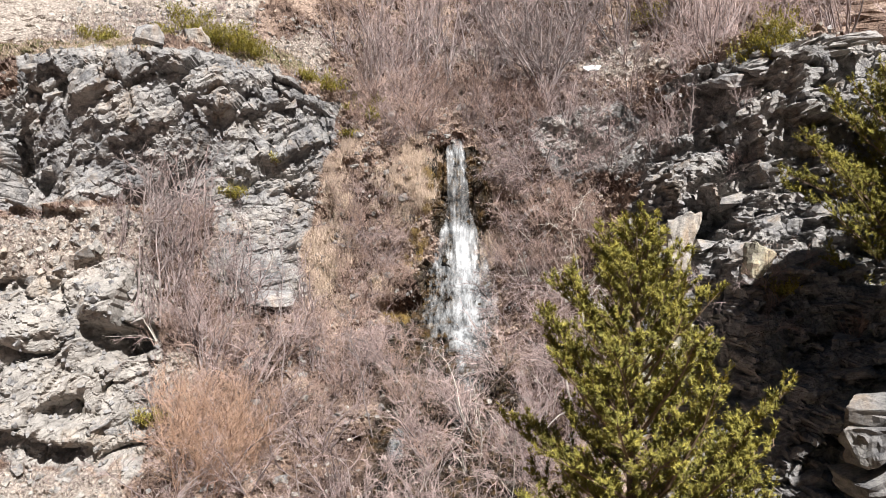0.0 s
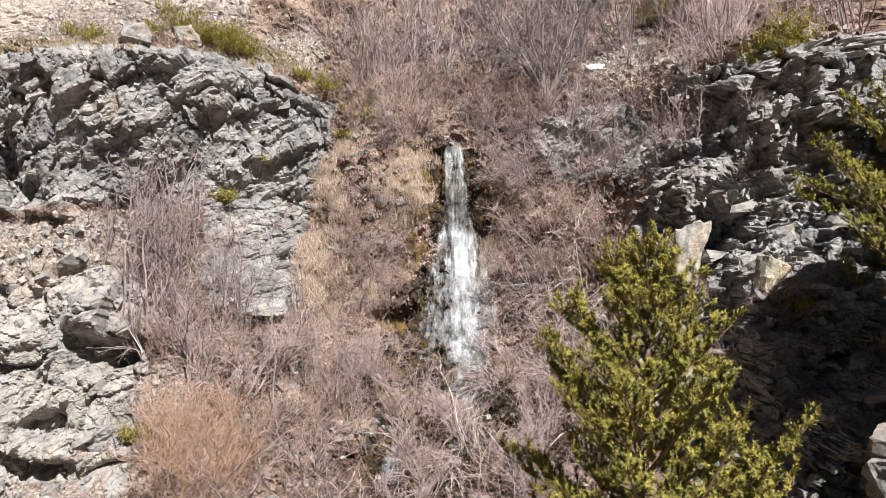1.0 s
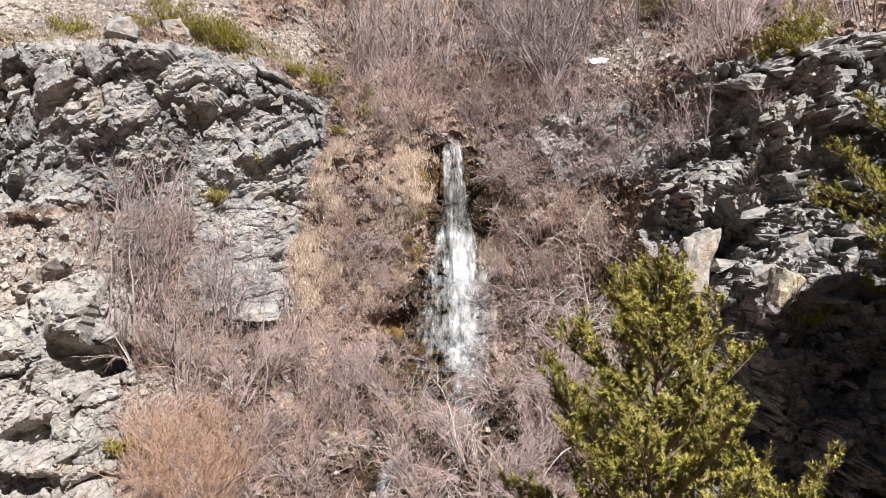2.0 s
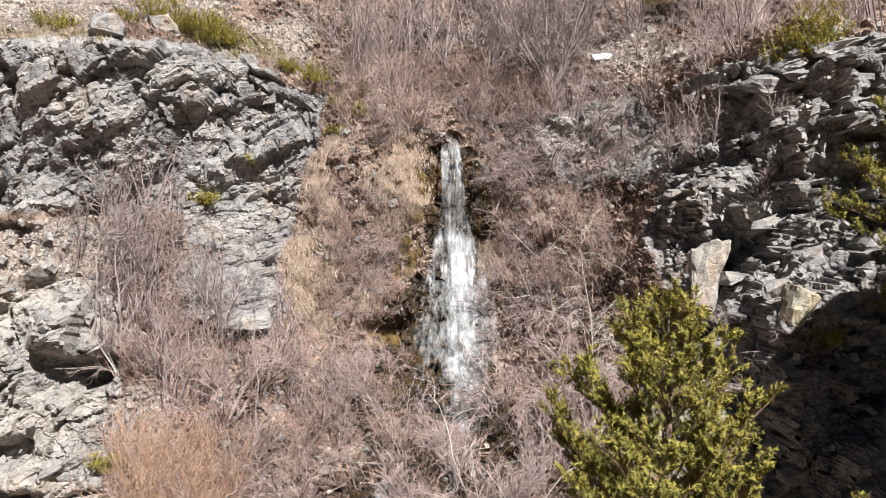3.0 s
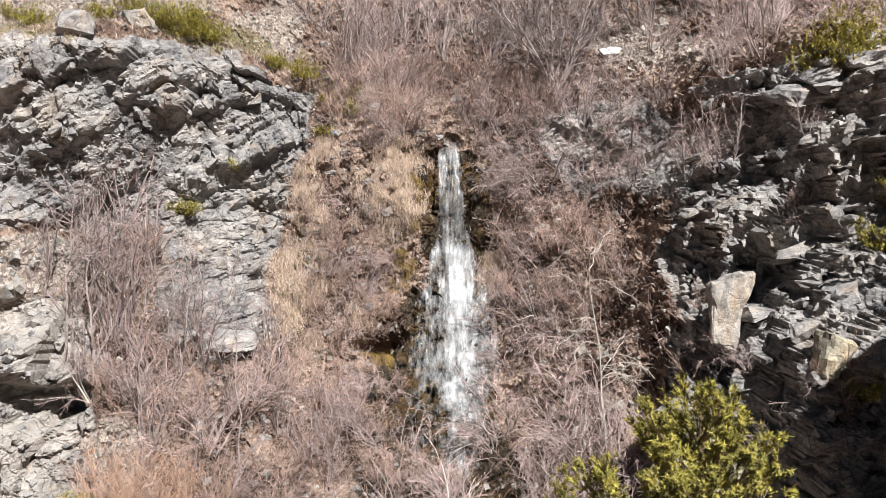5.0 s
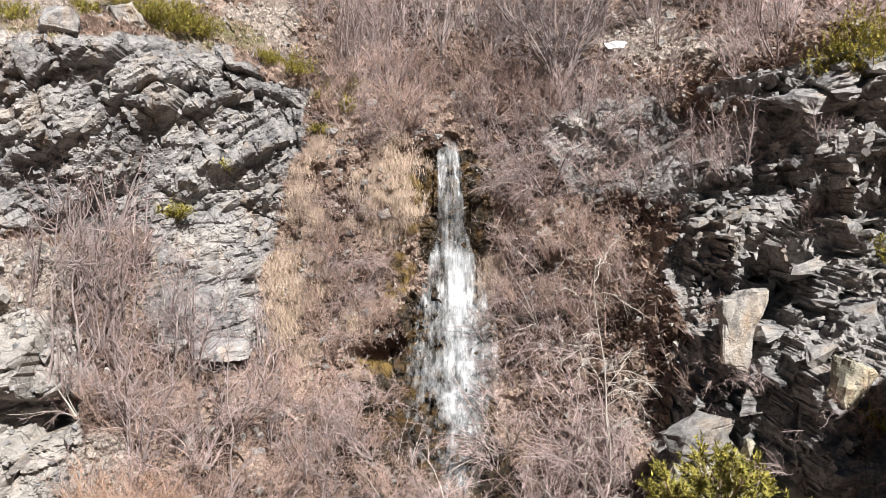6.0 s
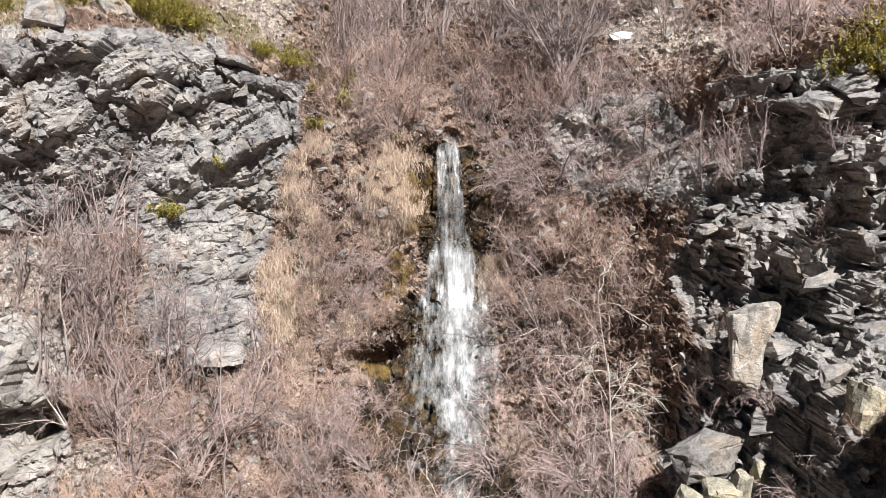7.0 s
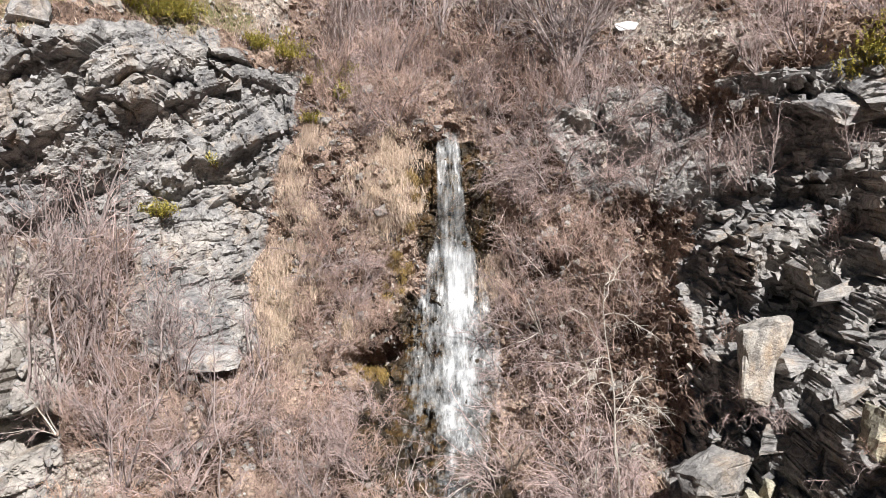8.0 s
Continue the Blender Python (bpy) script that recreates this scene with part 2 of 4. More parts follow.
def bricks(p, seed, tilt=0.4):
    """Bedded rock: layers of uneven blocks, each with its own height and slant. Returns the height and how near a joint is."""
    k = np.floor(p[:, 2])
    sx, sy = hashed(k, k, k, seed + 8), hashed(k, k, k, seed + 9)
    scale = 0.7 + 0.8 * hashed(k, k * 0, k, seed + 7)
    a, b = p[:, 0] * scale + 9 * sx, p[:, 1] * scale + 9 * sy
    i, j = np.floor(a), np.floor(b)
    u, v, w = a - i, b - j, p[:, 2] - k
    h = hashed(i, j, k, seed) * 2 - 1
    for t, o in ((u, 1), (v, 2), (w, 3)):
        h = h + tilt * 2 * (t - 0.5) * (hashed(i, j, k, seed + o) * 2 - 1)
    return h, np.minimum.reduce([u, 1 - u, v, 1 - v, w, 1 - w])


def soft(v, lo, hi):
    t = np.clip((v - lo) / (hi - lo), 0, 1)
    return t * t * (3 - 2 * t)


def patch(x, z, x0, x1, z0, z1, blur=0.5):
    return soft(x, x0 - blur, x0 + blur) * (1 - soft(x, x1 - blur, x1 + blur)) * soft(z, z0 - blur, z0 + blur) * (1 - soft(z, z1 - blur, z1 + blur))


def spot(x, z, cx, cz, rx, rz):
    return np.exp(-(((x - cx) / rx) ** 2 + ((z - cz) / rz) ** 2))


# ---- the hillside: cross-sections of the gorge, lofted from side to side ----
LEVELS = [-9.0, -4.5, -2.5, -0.8, 1.4, 3.7, 5.7, 7.5, 8.3, 9.3, 14.0]
SECTIONS = []


def section(x, *ys):
    SECTIONS.append((x, ys))


section(-16.0, 17.5, 22.5, 23.5, 24.5, 26.0, 28.0, 28.5, 29.0, 29.4, 32.5, 38)
section(-11.0, 16.5, 23.0, 23.5, 24.2, 25.2, 26.6, 26.3, 27.2, 27.9, 32.0, 38)
section(-9.3, 16.2, 22.2, 23.5, 24.0, 25.8, 27.2, 26.2, 26.5, 27.2, 31.8, 38)
section(-8.4, 16.0, 21.4, 23.6, 24.5, 26.6, 28.0, 27.2, 26.9, 28.0, 32.0, 38)
section(-7.6, 15.9, 21.0, 23.7, 25.0, 27.2, 28.2, 27.9, 27.7, 29.2, 32.5, 38.5)
section(-6.6, 15.7, 20.7, 23.8, 25.6, 28.0, 28.6, 28.8, 28.5, 30.6, 33.0, 39)
section(-5.6, 15.5, 20.5, 23.9, 26.0, 28.4, 29.5, 29.5, 29.6, 31.8, 33.5, 39)
section(-3.7, 15.0, 20.0, 24.8, 27.2, 28.7, 29.6, 31.0, 32.8, 34.0, 35.0, 40)
section(-0.5, 14.0, 18.5, 23.8, 27.6, 29.1, 29.3, 30.4, 33.0, 34.0, 35.3, 40.5)
section(2.0, 14.0, 18.0, 22.8, 26.6, 29.2, 29.4, 30.4, 32.6, 33.8, 35.3, 40)
section(4.0, 14.0, 18.0, 20.9, 23.4, 26.4, 28.8, 29.5, 31.2, 32.6, 34.2, 39)
section(4.9, 13.8, 17.5, 20.0, 22.2, 23.9, 27.5, 29.3, 31.2, 32.5, 34.0, 38.5)
section(5.6, 13.5, 17.0, 19.2, 20.8, 22.3, 24.9, 28.9, 31.2, 32.4, 33.8, 38)
section(6.4, 12.6, 15.8, 17.8, 19.2, 21.0, 23.4, 27.2, 30.4, 32.0, 33.6, 37.5)
section(7.0, 12.0, 14.8, 16.6, 17.8, 19.9, 23.0, 25.0, 29.0, 31.3, 33.4, 37)
section(7.5, 11.6, 14.2, 16.1, 17.5, 19.6, 22.6, 23.3, 26.6, 30.6, 33.2, 36.5)
section(8.0, 11.0, 13.6, 15.6, 17.2, 19.2, 21.6, 22.5, 24.8, 30.0, 33.0, 36)
section(9.0, 10.0, 12.5, 14.6, 16.4, 18.6, 20.4, 20.9, 22.8, 28.6, 32.3, 35)
section(13.0, 8.0, 10.5, 13.0, 15.5, 20.0, 21.8, 22.8, 24.6, 28.6, 32.3, 35)

TX, TZ = np.arange(-20, 16.01, 0.1), np.arange(-12, 16.01, 0.1)
PROFILES = np.array([np.interp(TZ, LEVELS, ys) for _, ys in SECTIONS])
TABLE = np.array([np.interp(TX, [x for x, _ in SECTIONS], PROFILES[:, k]) for k in range(len(TZ))]).T
for axis in (0, 1):
    for _ in range(2):
        TABLE = np.apply_along_axis(lambda r: np.convolve(np.pad(r, 2, mode="edge"), np.ones(5) / 5, "valid"), axis, TABLE)


def base_y(x, z):
    gx = np.clip((x + 20) / 0.1, 0, len(TX) - 1.001)
    gz = np.clip((np.clip(z, -9, 14) + 12) / 0.1, 0, len(TZ) - 1.001)
    i, k = gx.astype(int), gz.astype(int)
    u, v = gx - i, gz - k
    y = TABLE[i, k] * (1 - u) * (1 - v) + TABLE[i + 1, k] * u * (1 - v) + TABLE[i, k + 1] * (1 - u) * v + TABLE[i + 1, k + 1] * u * v
    return y + np.maximum(z - 14, 0) * 1.05 - np.maximum(-9 - z, 0) * 12.0


def roof(x, z, x0, z0, x1, z1, deep, high):
    """A ledge that juts out over the line from one place to the other and dies away upwards."""
    t = np.clip((x - x0) / (x1 - x0), 0, 1)
    ends = soft(x, x0 - 0.3, x0 + 0.5) * (1 - soft(x, x1 - 0.5, x1 + 0.3))
    far = np.zeros(len(x))
    line = z0 + (z1 - z0) * t + 0.22 * fbm(np.stack((x, far + z0 * 7, far), 1) * 1.6, 3, 701)
    up = z - line
    return deep * ends * soft(up, 0, 0.42) * (1 - np.clip((up - 0.2) / high, 0, 1))


def covers(x, z):
    """Soft masks over the slope: the left cliff, the low left outcrop, the layered step, the right cliff, the wet chute
    with painted shade below it, straw, turf.
    """
    far = np.zeros(len(x))
    w1, w2 = (np.stack((x, far + 3.1 * k, z), 1) for k in (1, 2))
    x = x + 0.55 * fbm(w1 * 0.7, 4, 601)
    z = z + 0.45 * fbm(w2 * 0.8, 4, 651)
    cliff = patch(x, z, -14.5, -4.0, 2.9 + 0.25 * soft(x, -8, -5) * 4, 8.1 - 1.0 * soft(x, -6.5, -4), 0.3)
    low = patch(x, z, -13.5, -8.1, -4.2, 0.9, 0.4)
    step = patch(x, z, -7.2, -4.3, -0.3, 4.0, 0.4)
    right = soft(x, 4.6 + 0.42 * np.maximum(z - 1.2, 0), 5.3 + 0.42 * np.maximum(z - 1.2, 0)) * (1 - soft(z, 6.5 + 0.13 * (x - 8), 6.9 + 0.13 * (x - 8))) * soft(z, -8.0, -6.0) * (1 - soft(x, 16, 20))
    crag = patch(x, z, 3.0, 6.2, 3.8, 6.3, 0.5) * 0.8
    wet = patch(x, z, -0.25 - 0.24 * np.maximum(3 - z, 0), 1.5 + 0.12 * np.maximum(3 - z, 0), -2.0, 5.3, 0.3)
    # below the fall: damp stream bed, plus the thickets' shade painted as dark ground
    wet = np.maximum(wet, 0.62 * patch(x, z, -1.9, 2.2, -5.5, -0.6, 0.6))
    straw = np.maximum.reduce([spot(x, z, -0.8, 4.2, 0.5, 0.9), spot(x, z, -3.8, 1.6, 0.38, 1.7), spot(x, z, -3.5, 4.4, 0.35, 0.8), spot(x, z, -2.4, 0.0, 0.3, 0.5), spot(x, z, -3.1, 3.1, 0.25, 0.5), spot(x, z, 1.75, 1.6, 0.3, 0.7)])
    turf = np.maximum.reduce([patch(x, z, -16, -8.8, 7.9, 8.8, 0.4), spot(x, z, -6.5, 8.6, 1.4, 0.6)])
    talus = np.maximum.reduce([spot(x, z, -5.6, 9.4, 1.2, 1.3), patch(x, z, -40, -7.2, 8.9, 30, 0.5), spot(x, z, 6.8, 8.6, 1.6, 1.3), 0.7 * spot(x, z, 1.0, 9.5, 2.0, 1.0), patch(x, z, -16, -8.6, 0.6, 2.6, 0.5), 0.8 * patch(x, z, -14, -8.0, -7, -4.2, 0.4), 0.8 * spot(x, z, -7.6, -2.0, 0.9, 0.7)])
    return cliff, low, step, right, crag, wet, straw, turf, talus


def grown(start, step, factor, end):
    out = [start]
    while abs(out[-1] - start) < abs(end - start):
        step *= factor
        out.append(out[-1] + step)
    return out[1:]


GX = np.array(grown(-15.0, -0.045, 1.18, -320)[::-1] + list(np.arange(-15.0, 12.6, 0.045)) + grown(12.6, 0.045, 1.18, 320))
GZ = np.array(grown(-5.6, -0.04, 1.12, -40)[::-1] + list(np.arange(-5.6, 10.4, 0.038)) + grown(10.4, 0.038, 1.07, 110))
NX, NZ = len(GX), len(GZ)


def displaced():
    x, z = (a.ravel() for a in np.meshgrid(GX, GZ, indexing="ij"))
    cliff, low, step, right, crag, wet, straw, turf, talus = covers(x, z)
    # beds of the right cliff: upright fronts and flat tops, broken along their length
    zt = z.copy()
    for thick, much, cell, seed in ((0.95, 0.55, 1.5, 301), (0.34, 0.6, 0.7, 331)):
        far = np.full(len(x), 1.0 * seed)
        v = (zt - 0.13 * x + 0.16 * fbm(np.stack((x * 0.8, far, z * 0.8), 1), 3, seed)) / thick
        i = np.floor((x + 0.25 * fbm(np.stack((x, far + 9, z), 1) * 1.3, 2, seed + 9)) / cell + 7 * hashed(np.floor(v), np.floor(v), np.floor(v), seed + 3))
        v = v + 0.7 * hashed(i, i, i, seed + 5)
        u = v - np.floor(v)
        stair = np.where(u < 0.68, 0.12 * u / 0.68, 0.12 + 0.88 * (u - 0.68) / 0.32)
        zt += much * thick * (stair - u) * np.clip(right, 0, 1)
    p = np.stack((x, base_y(x, zt), z), 1)
    rock_here = np.clip(cliff + low + step, 0, 1)
    turned = soft(x, 3.5, 7.0)
    # rock stands out towards the valley, and on the right also towards the gully
    n = np.stack((-0.3 * turned, -0.9 + 0.05 * turned, 0.42 - 0.27 * soft(rock_here, 0.2, 0.8) - 0.22 * right), 1)
    n /= np.linalg.norm(n, axis=1)[:, None]
    rock = np.clip(cliff + low + step + right + crag, 0, 1)
    near = soft(x, -30, -15) * (1 - soft(x, 12.6, 30)) * soft(z, -9, -5) * (1 - soft(z, 12, 26))
    # soil: hummocks, ribs and small stones
    d = 0.32 * fbm(p * 0.55, 3, 11) + 0.10 * fbm(p * 2.1, 3, 21)
    f, _ = facets(p * 3.2, 31, 0.5)
    f0, _ = facets(p * 7.5, 36, 0.5)
    d += (0.12 * f + 0.05 * f0) * (1 - rock) * (1 - 0.5 * talus)
    # massive, slanting blocks of the left cliffs
    c, s = math.cos(0.6), math.sin(0.6)
    q = np.stack((p[:, 0] * c + p[:, 2] * s, p[:, 1] * 0.8, -p[:, 0] * s + p[:, 2] * c), 1)
    q += 0.25 * np.stack([fbm(p * 0.9, 2, 41 + 5 * a) for a in range(3)], 1)
    f1, e1 = facets(q * (0.4, 0.4, 0.62), 51, 0.5)
    f2, e2 = facets(q * (1.0, 1.0, 1.7), 61, 0.6)
    r2, k2 = bricks(q * (0.75, 0.75, 1.5), 66, 0.55)
    r3, k3 = bricks(q * (2.2, 2.2, 4.6), 71, 0.6)
    f4, e4 = facets(q * (6.0, 6.0, 9.0), 76, 0.7)
    plain = np.clip(spot(x, z, -6.6, 4.6, 1.1, 1.1) + 1.3 * spot(x, z, -11.4, 4.9, 1.5, 1.6) + 0.8 * spot(x, z, -9.4, 7.1, 1.2, 0.5), 0, 1)
    jut = np.zeros(len(x))
    for form in ((-8.3, 5.9, -6.5, 6.9, 0.75, 0.9), (-7.3, 5.8, -4.1, 6.8, 0.6, 1.0), (-6.1, 4.15, -3.9, 5.3, 0.85, 1.3), (-11.6, 5.9, -9.9, 6.6, 0.7, 1.1), (-10.2, 4.6, -8.4, 5.3, 0.5, 0.8),
                 (-13.6, 2.9, -10.4, 2.4, 0.8, 1.5), (-12.4, -3.5, -8.9, -3.9, 0.6, 1.1), (-10.2, -0.8, -8.4, -0.55, 0.7, 0.9), (-12.4, -1.2, -10.3, -1.0, 0.35, 0.8),
                 (7.0, 5.75, 12.0, 6.9, 0.75, 0.6), (7.4, 4.4, 10.5, 4.8, 0.3, 0.5), (6.2, 2.3, 8.3, 2.8, 0.3, 0.5), (3.6, 5.3, 6.4, 5.7, 0.6, 0.8), (5.4, 0.3, 8.0, 0.7, 0.4, 0.6)):
        jut += roof(x, z, *form)
    lip = soft(np.abs(np.gradient(jut.reshape(NX, NZ), GZ, axis=1)).ravel(), 1.5, 3.5)
    small = (1 - 0.7 * plain) * (1 - 0.85 * lip)
    blocks = 0.48 * f1 * (1 - 0.6 * plain) + 0.15 * f2 * (1 - 0.4 * plain) + small * (0.10 * r2 + 0.05 * r3 + 0.03 * f4) - (0.34 * np.exp(-e1 * 16) + 0.10 * np.exp(-k2 * 22) * small) * (1 - 0.6 * plain)
    blocks *= 1 - 0.75 * soft(z, 7.5, 8.0)
    d += blocks * np.clip(cliff + 0.75 * low + 0.6 * crag, 0, 1)
    # flat-lying, broken beds of the step and of the right cliff
    w = np.stack((p[:, 0], p[:, 1] * 0.9, p[:, 2] - 0.22 * p[:, 0] + 0.05 * p[:, 1]), 1)
    w += 0.16 * np.stack([fbm(p * 1.1, 3, 141 + 5 * a) for a in range(3)], 1)
    g1, b1 = facets(w * (0.5, 0.5, 0.8), 81, 0.45)
    r1, k1 = bricks(w * (0.8, 0.8, 1.7), 85, 0.35)
    g2, b2 = bricks(w * (2.0, 2.0, 4.0), 91, 0.4)
    g3, b3 = facets(w * (4.0, 4.0, 7.0), 101, 0.6)
    beds = 0.24 * g1 + 0.22 * r1 + 0.13 * g2 + 0.05 * g3 - 0.22 * np.exp(-b1 * 14) - 0.10 * np.exp(-k1 * 22)
    d += beds * np.clip(right + 0.35 * step, 0, 1)
    # wet chute and the darkened bed below it, worn smooth
    h1, _ = facets(p * (1.6, 1.6, 0.9), 111, 0.6)
    h2, _ = facets(p * (4.5, 4.5, 3.0), 121, 0.6)
    d = d * (1 - 0.5 * wet) + (0.16 * h1 + 0.07 * h2) * wet
    hx, hz = x + 0.3 * fbm(p * 1.4, 3, 881), z + 0.25 * fbm(p * 1.4, 3, 891) - 0.35 * (x - np.round(x / 3) * 3) * (x > 3)
    # hollows: the two caves and the clefts under ledges
    for cx, cz, rx, rz, deep in ((-9.0, -1.05, 0.62, 0.34, 2.6), (4.85, 5.3, 0.42, 0.3, 1.7), (3.9, 6.15, 0.4, 0.22, 1.0), (-3.85, 2.75, 0.2, 0.4, 0.9), (-1.4, -0.4, 0.65, 0.2, 1.5), (1.9, 2.4, 0.3, 0.6, 0.8), (-10.6, -2.9, 0.7, 0.22, 0.8),
                                 (6.55, 2.1, 0.42, 0.42, 1.5), (-13.8, 4.2, 0.45, 1.1, 1.3), (-12.7, 3.1, 0.4, 0.5, 0.9), (-10.6, 1.1, 0.3, 0.2, 0.7), (-4.2, 2.6, 0.25, 0.4, 0.5)):
        d -= deep * np.clip(1.7 * spot(hx, hz, cx, cz, rx, rz), 0, 1)
    p = p + n * (d * near)[:, None] + np.array((0.0, -1.0, -0.16)) * (jut * near)[:, None]
    # the right cliff steps back in blocks with upright fronts
    for size, much, seed in ((0.9, 0.6, 201), (2.2, 0.4, 221)):
        w = (p + 0.14 / size * np.stack([fbm(p * size * 1.5, 2, seed + 4 * a) for a in range(3)], 1)) * size
        w[:, 2] = w[:, 2] * 1.7 - 0.2 * w[:, 0]
        k = np.floor(w[:, 2])
        i = np.floor(w[:, 0] + 7 * hashed(k, k, k, seed))
        v = w[:, 1] + 5 * hashed(i, k, k, seed + 1)
        p[:, 1] += (0.5 - (v - np.floor(v))) / size * much * np.clip(right, 0, 1) * near
    return p, dict(rock=rock, pale=low, talus=talus, wet=wet, straw=np.clip(straw * (1.0 + 0.8 * fbm(p * (2.2, 1.0, 1.2), 3, 801)), 0, 1), turf=turf), (cliff + low + step, right)


LAND, MASKS, KINDS = displaced()
GRID = LAND.reshape(NX, NZ, 3)


def at(x, z, out=0.0):
    """The place on the hillside at the given side and height; out: metres towards the viewer."""
    i = int(np.clip(np.searchsorted(GX, x), 0, NX - 1))
    k = int(np.clip(np.searchsorted(GZ, z), 0, NZ - 1))
    v = Vector(GRID[i, k])
    return v + Vector((0, -out, 0))


def sheet(name, faces, label, category):
    used = np.unique(faces)
    back = np.zeros(len(LAND), dtype=np.int64)
    back[used] = np.arange(len(used))
    f = back[faces]
    me = bpy.data.meshes.new(name)
    me.vertices.add(len(used))
    me.vertices.foreach_set("co", LAND[used].astype(np.float32).ravel())
    me.loops.add(f.size)
    me.loops.foreach_set("vertex_index", f.astype(np.int32).ravel())
    me.polygons.add(len(f))
    me.polygons.foreach_set("loop_start", np.arange(0, f.size, 4, dtype=np.int32))
    me.update(calc_edges=True)
    me.shade_flat()
    me.materials.append(M_LAND)
    for key, values in MASKS.items():
        a = me.attributes.new(key, "FLOAT", "POINT")
        a.data.foreach_set("value", values[used].astype(np.float32))
    return tagged(new(name, me), label, category, kind="structure")


I, K = (a.ravel() for a in np.meshgrid(np.arange(NX - 1), np.arange(NZ - 1), indexing="ij"))
QUADS = np.stack((I * NZ + K, (I + 1) * NZ + K, (I + 1) * NZ + K + 1, I * NZ + K + 1), 1)
left_part = KINDS[0][QUADS[:, 0]] > 0.5
right_part = (KINDS[1][QUADS[:, 0]] > 0.5) & (GX[I] < 14)
sheet("ground", QUADS[~left_part & ~right_part], "steep hillside of brown leaf litter, stones and dry grass", "ground")
sheet("cliff_1", QUADS[left_part], "fractured grey cliff and pale outcrop in the sun", "cliff")
sheet("cliff_2", QUADS[right_part], "layered grey ledges in broken shade beside the gully", "cliff")


# ---- makers ----
def mesh_of(name, verts, faces, mat, smooth=False):
    me = bpy.data.meshes.new(name)
    me.from_pydata([tuple(v) for v in verts], [], faces)
    me.materials.append(mat)
    if smooth:
        me.shade_smooth()
    return me


def thing(name, label, category, group="", kind=""):
    return tagged(new(name), label, category, group, kind)


def part(name, data, parent, label=""):
    ob = new(name, data)
    ob.parent = parent
    return tagged(ob, label)


class Twigs:
    """Collects tapered tubes and spikes of wood."""

    def __init__(self):
        self.v, self.f = [], []

    def tube(self, pts, r0, r1, sides=3):
        base = len(self.v)
        n = len(pts)
        for i, p in enumerate(pts):
            t = (pts[min(i + 1, n - 1)] - pts[max(i - 1, 0)]).normalized()
            a = t.orthogonal().normalized()
            b = t.cross(a)
            r = r0 + (r1 - r0) * i / (n - 1)
            if i == n - 1 and r1 <= 0.0:
                self.v.append(p)
                break
            for s in range(sides):
                w = 2 * math.pi * s / sides
                self.v.append(p + a * (r * math.cos(w)) + b * (r * math.sin(w)))
        for i in range(n - 1):
            for s in range(sides):
                q = (s + 1) % sides
                if i == n - 2 and r1 <= 0.0:
                    self.f.append((base + i * sides + s, base + i * sides + q, base + (n - 1) * sides))
                else:
                    self.f.append((base + i * sides + s, base + i * sides + q, base + (i + 1) * sides + q, base + (i + 1) * sides + s))


def sway(rng, start, way, length, steps, bend, lift):
    """A crooked line of wood: points from start, bending at random and towards up (lift) or down."""
    pts, d = [start.copy()], way.normalized()
    for _ in range(steps):
        d = (d + Vector((rng.gauss(0, bend), rng.gauss(0, bend), rng.gauss(0, bend) + lift))).normalized()
        pts.append(pts[-1] + d * (length / steps))
    return pts


def shrub_meshes(seed, stems, height, spread, lift, branches=7, twigs=8, thick=0.025, twig=0.0048):
    """The stems one by one, and the long thin branches and twigs of the whole crown."""
    rng = random.Random(seed)
    wood, fine = [], Twigs()
    for s in range(stems):
        a = rng.uniform(0, 2 * math.pi)
        lean = rng.uniform(0.15, 1.0) * spread
        h = height * rng.uniform(0.55, 1.0)
        pts = sway(rng, Vector((math.cos(a) * 0.15, math.sin(a) * 0.15, -0.25)), Vector((math.cos(a) * lean, math.sin(a) * lean, 1)), h, 7, 0.13, lift)
        one = Twigs()
        one.tube(pts, thick * rng.uniform(0.6, 1.2), thick * 0.22, 4)
        wood.append(one)
        for b in range(branches):
            t = rng.uniform(0.08, 0.95)
            i = min(int(t * 7), 6)
            p = pts[i].lerp(pts[i + 1], t * 7 - i)
            way = (pts[i + 1] - pts[i]).normalized() + Vector((rng.gauss(0, 0.5), rng.gauss(0, 0.5), rng.gauss(0.0, 0.3)))
            ln = h * rng.uniform(0.25, 0.6)
            side = sway(rng, p, way, ln, 4, 0.24, lift * 0.8)
            fine.tube(side, thick * 0.34, twig * 0.7, 3)
            for k in range(twigs):
                u = rng.uniform(0.1, 1.0)
                j = min(int(u * 4), 3)
                q = side[j].lerp(side[j + 1], u * 4 - j)
                way = (side[j + 1] - side[j]).normalized() + Vector((rng.gauss(0, 0.7), rng.gauss(0, 0.7), rng.gauss(0.05, 0.5)))
                fine.tube(sway(rng, q, way, rng.uniform(0.15, 0.55) * min(1.0, height / 2), 2, 0.4, lift), twig, 0.0, 3)
    return wood, fine


def make_shrub(name, label, category, group, m_stem, m_twig, **shape):
    wood, fine = shrub_meshes(**shape)
    top = thing(name, label, category, group)
    for one in wood:
        part("stem", mesh_of("stem", one.v, one.f, m_stem), top)
    part("crown", mesh_of("crown", fine.v, fine.f, m_twig), top, "fine bare twigs")
    return top


def place(kind, x, z, size=1.0, turn=0.0, tip=0.0, out=0.0):
    p = at(x, z, out)
    return copy_thing(kind, Matrix.Translation(p) @ pose(0, 0, 0, tip, 0, turn) @ Matrix.Scale(size, 4))


def drop_kind(ob):
    for o in (*ob.children_recursive, ob):
        bpy.data.objects.remove(o)


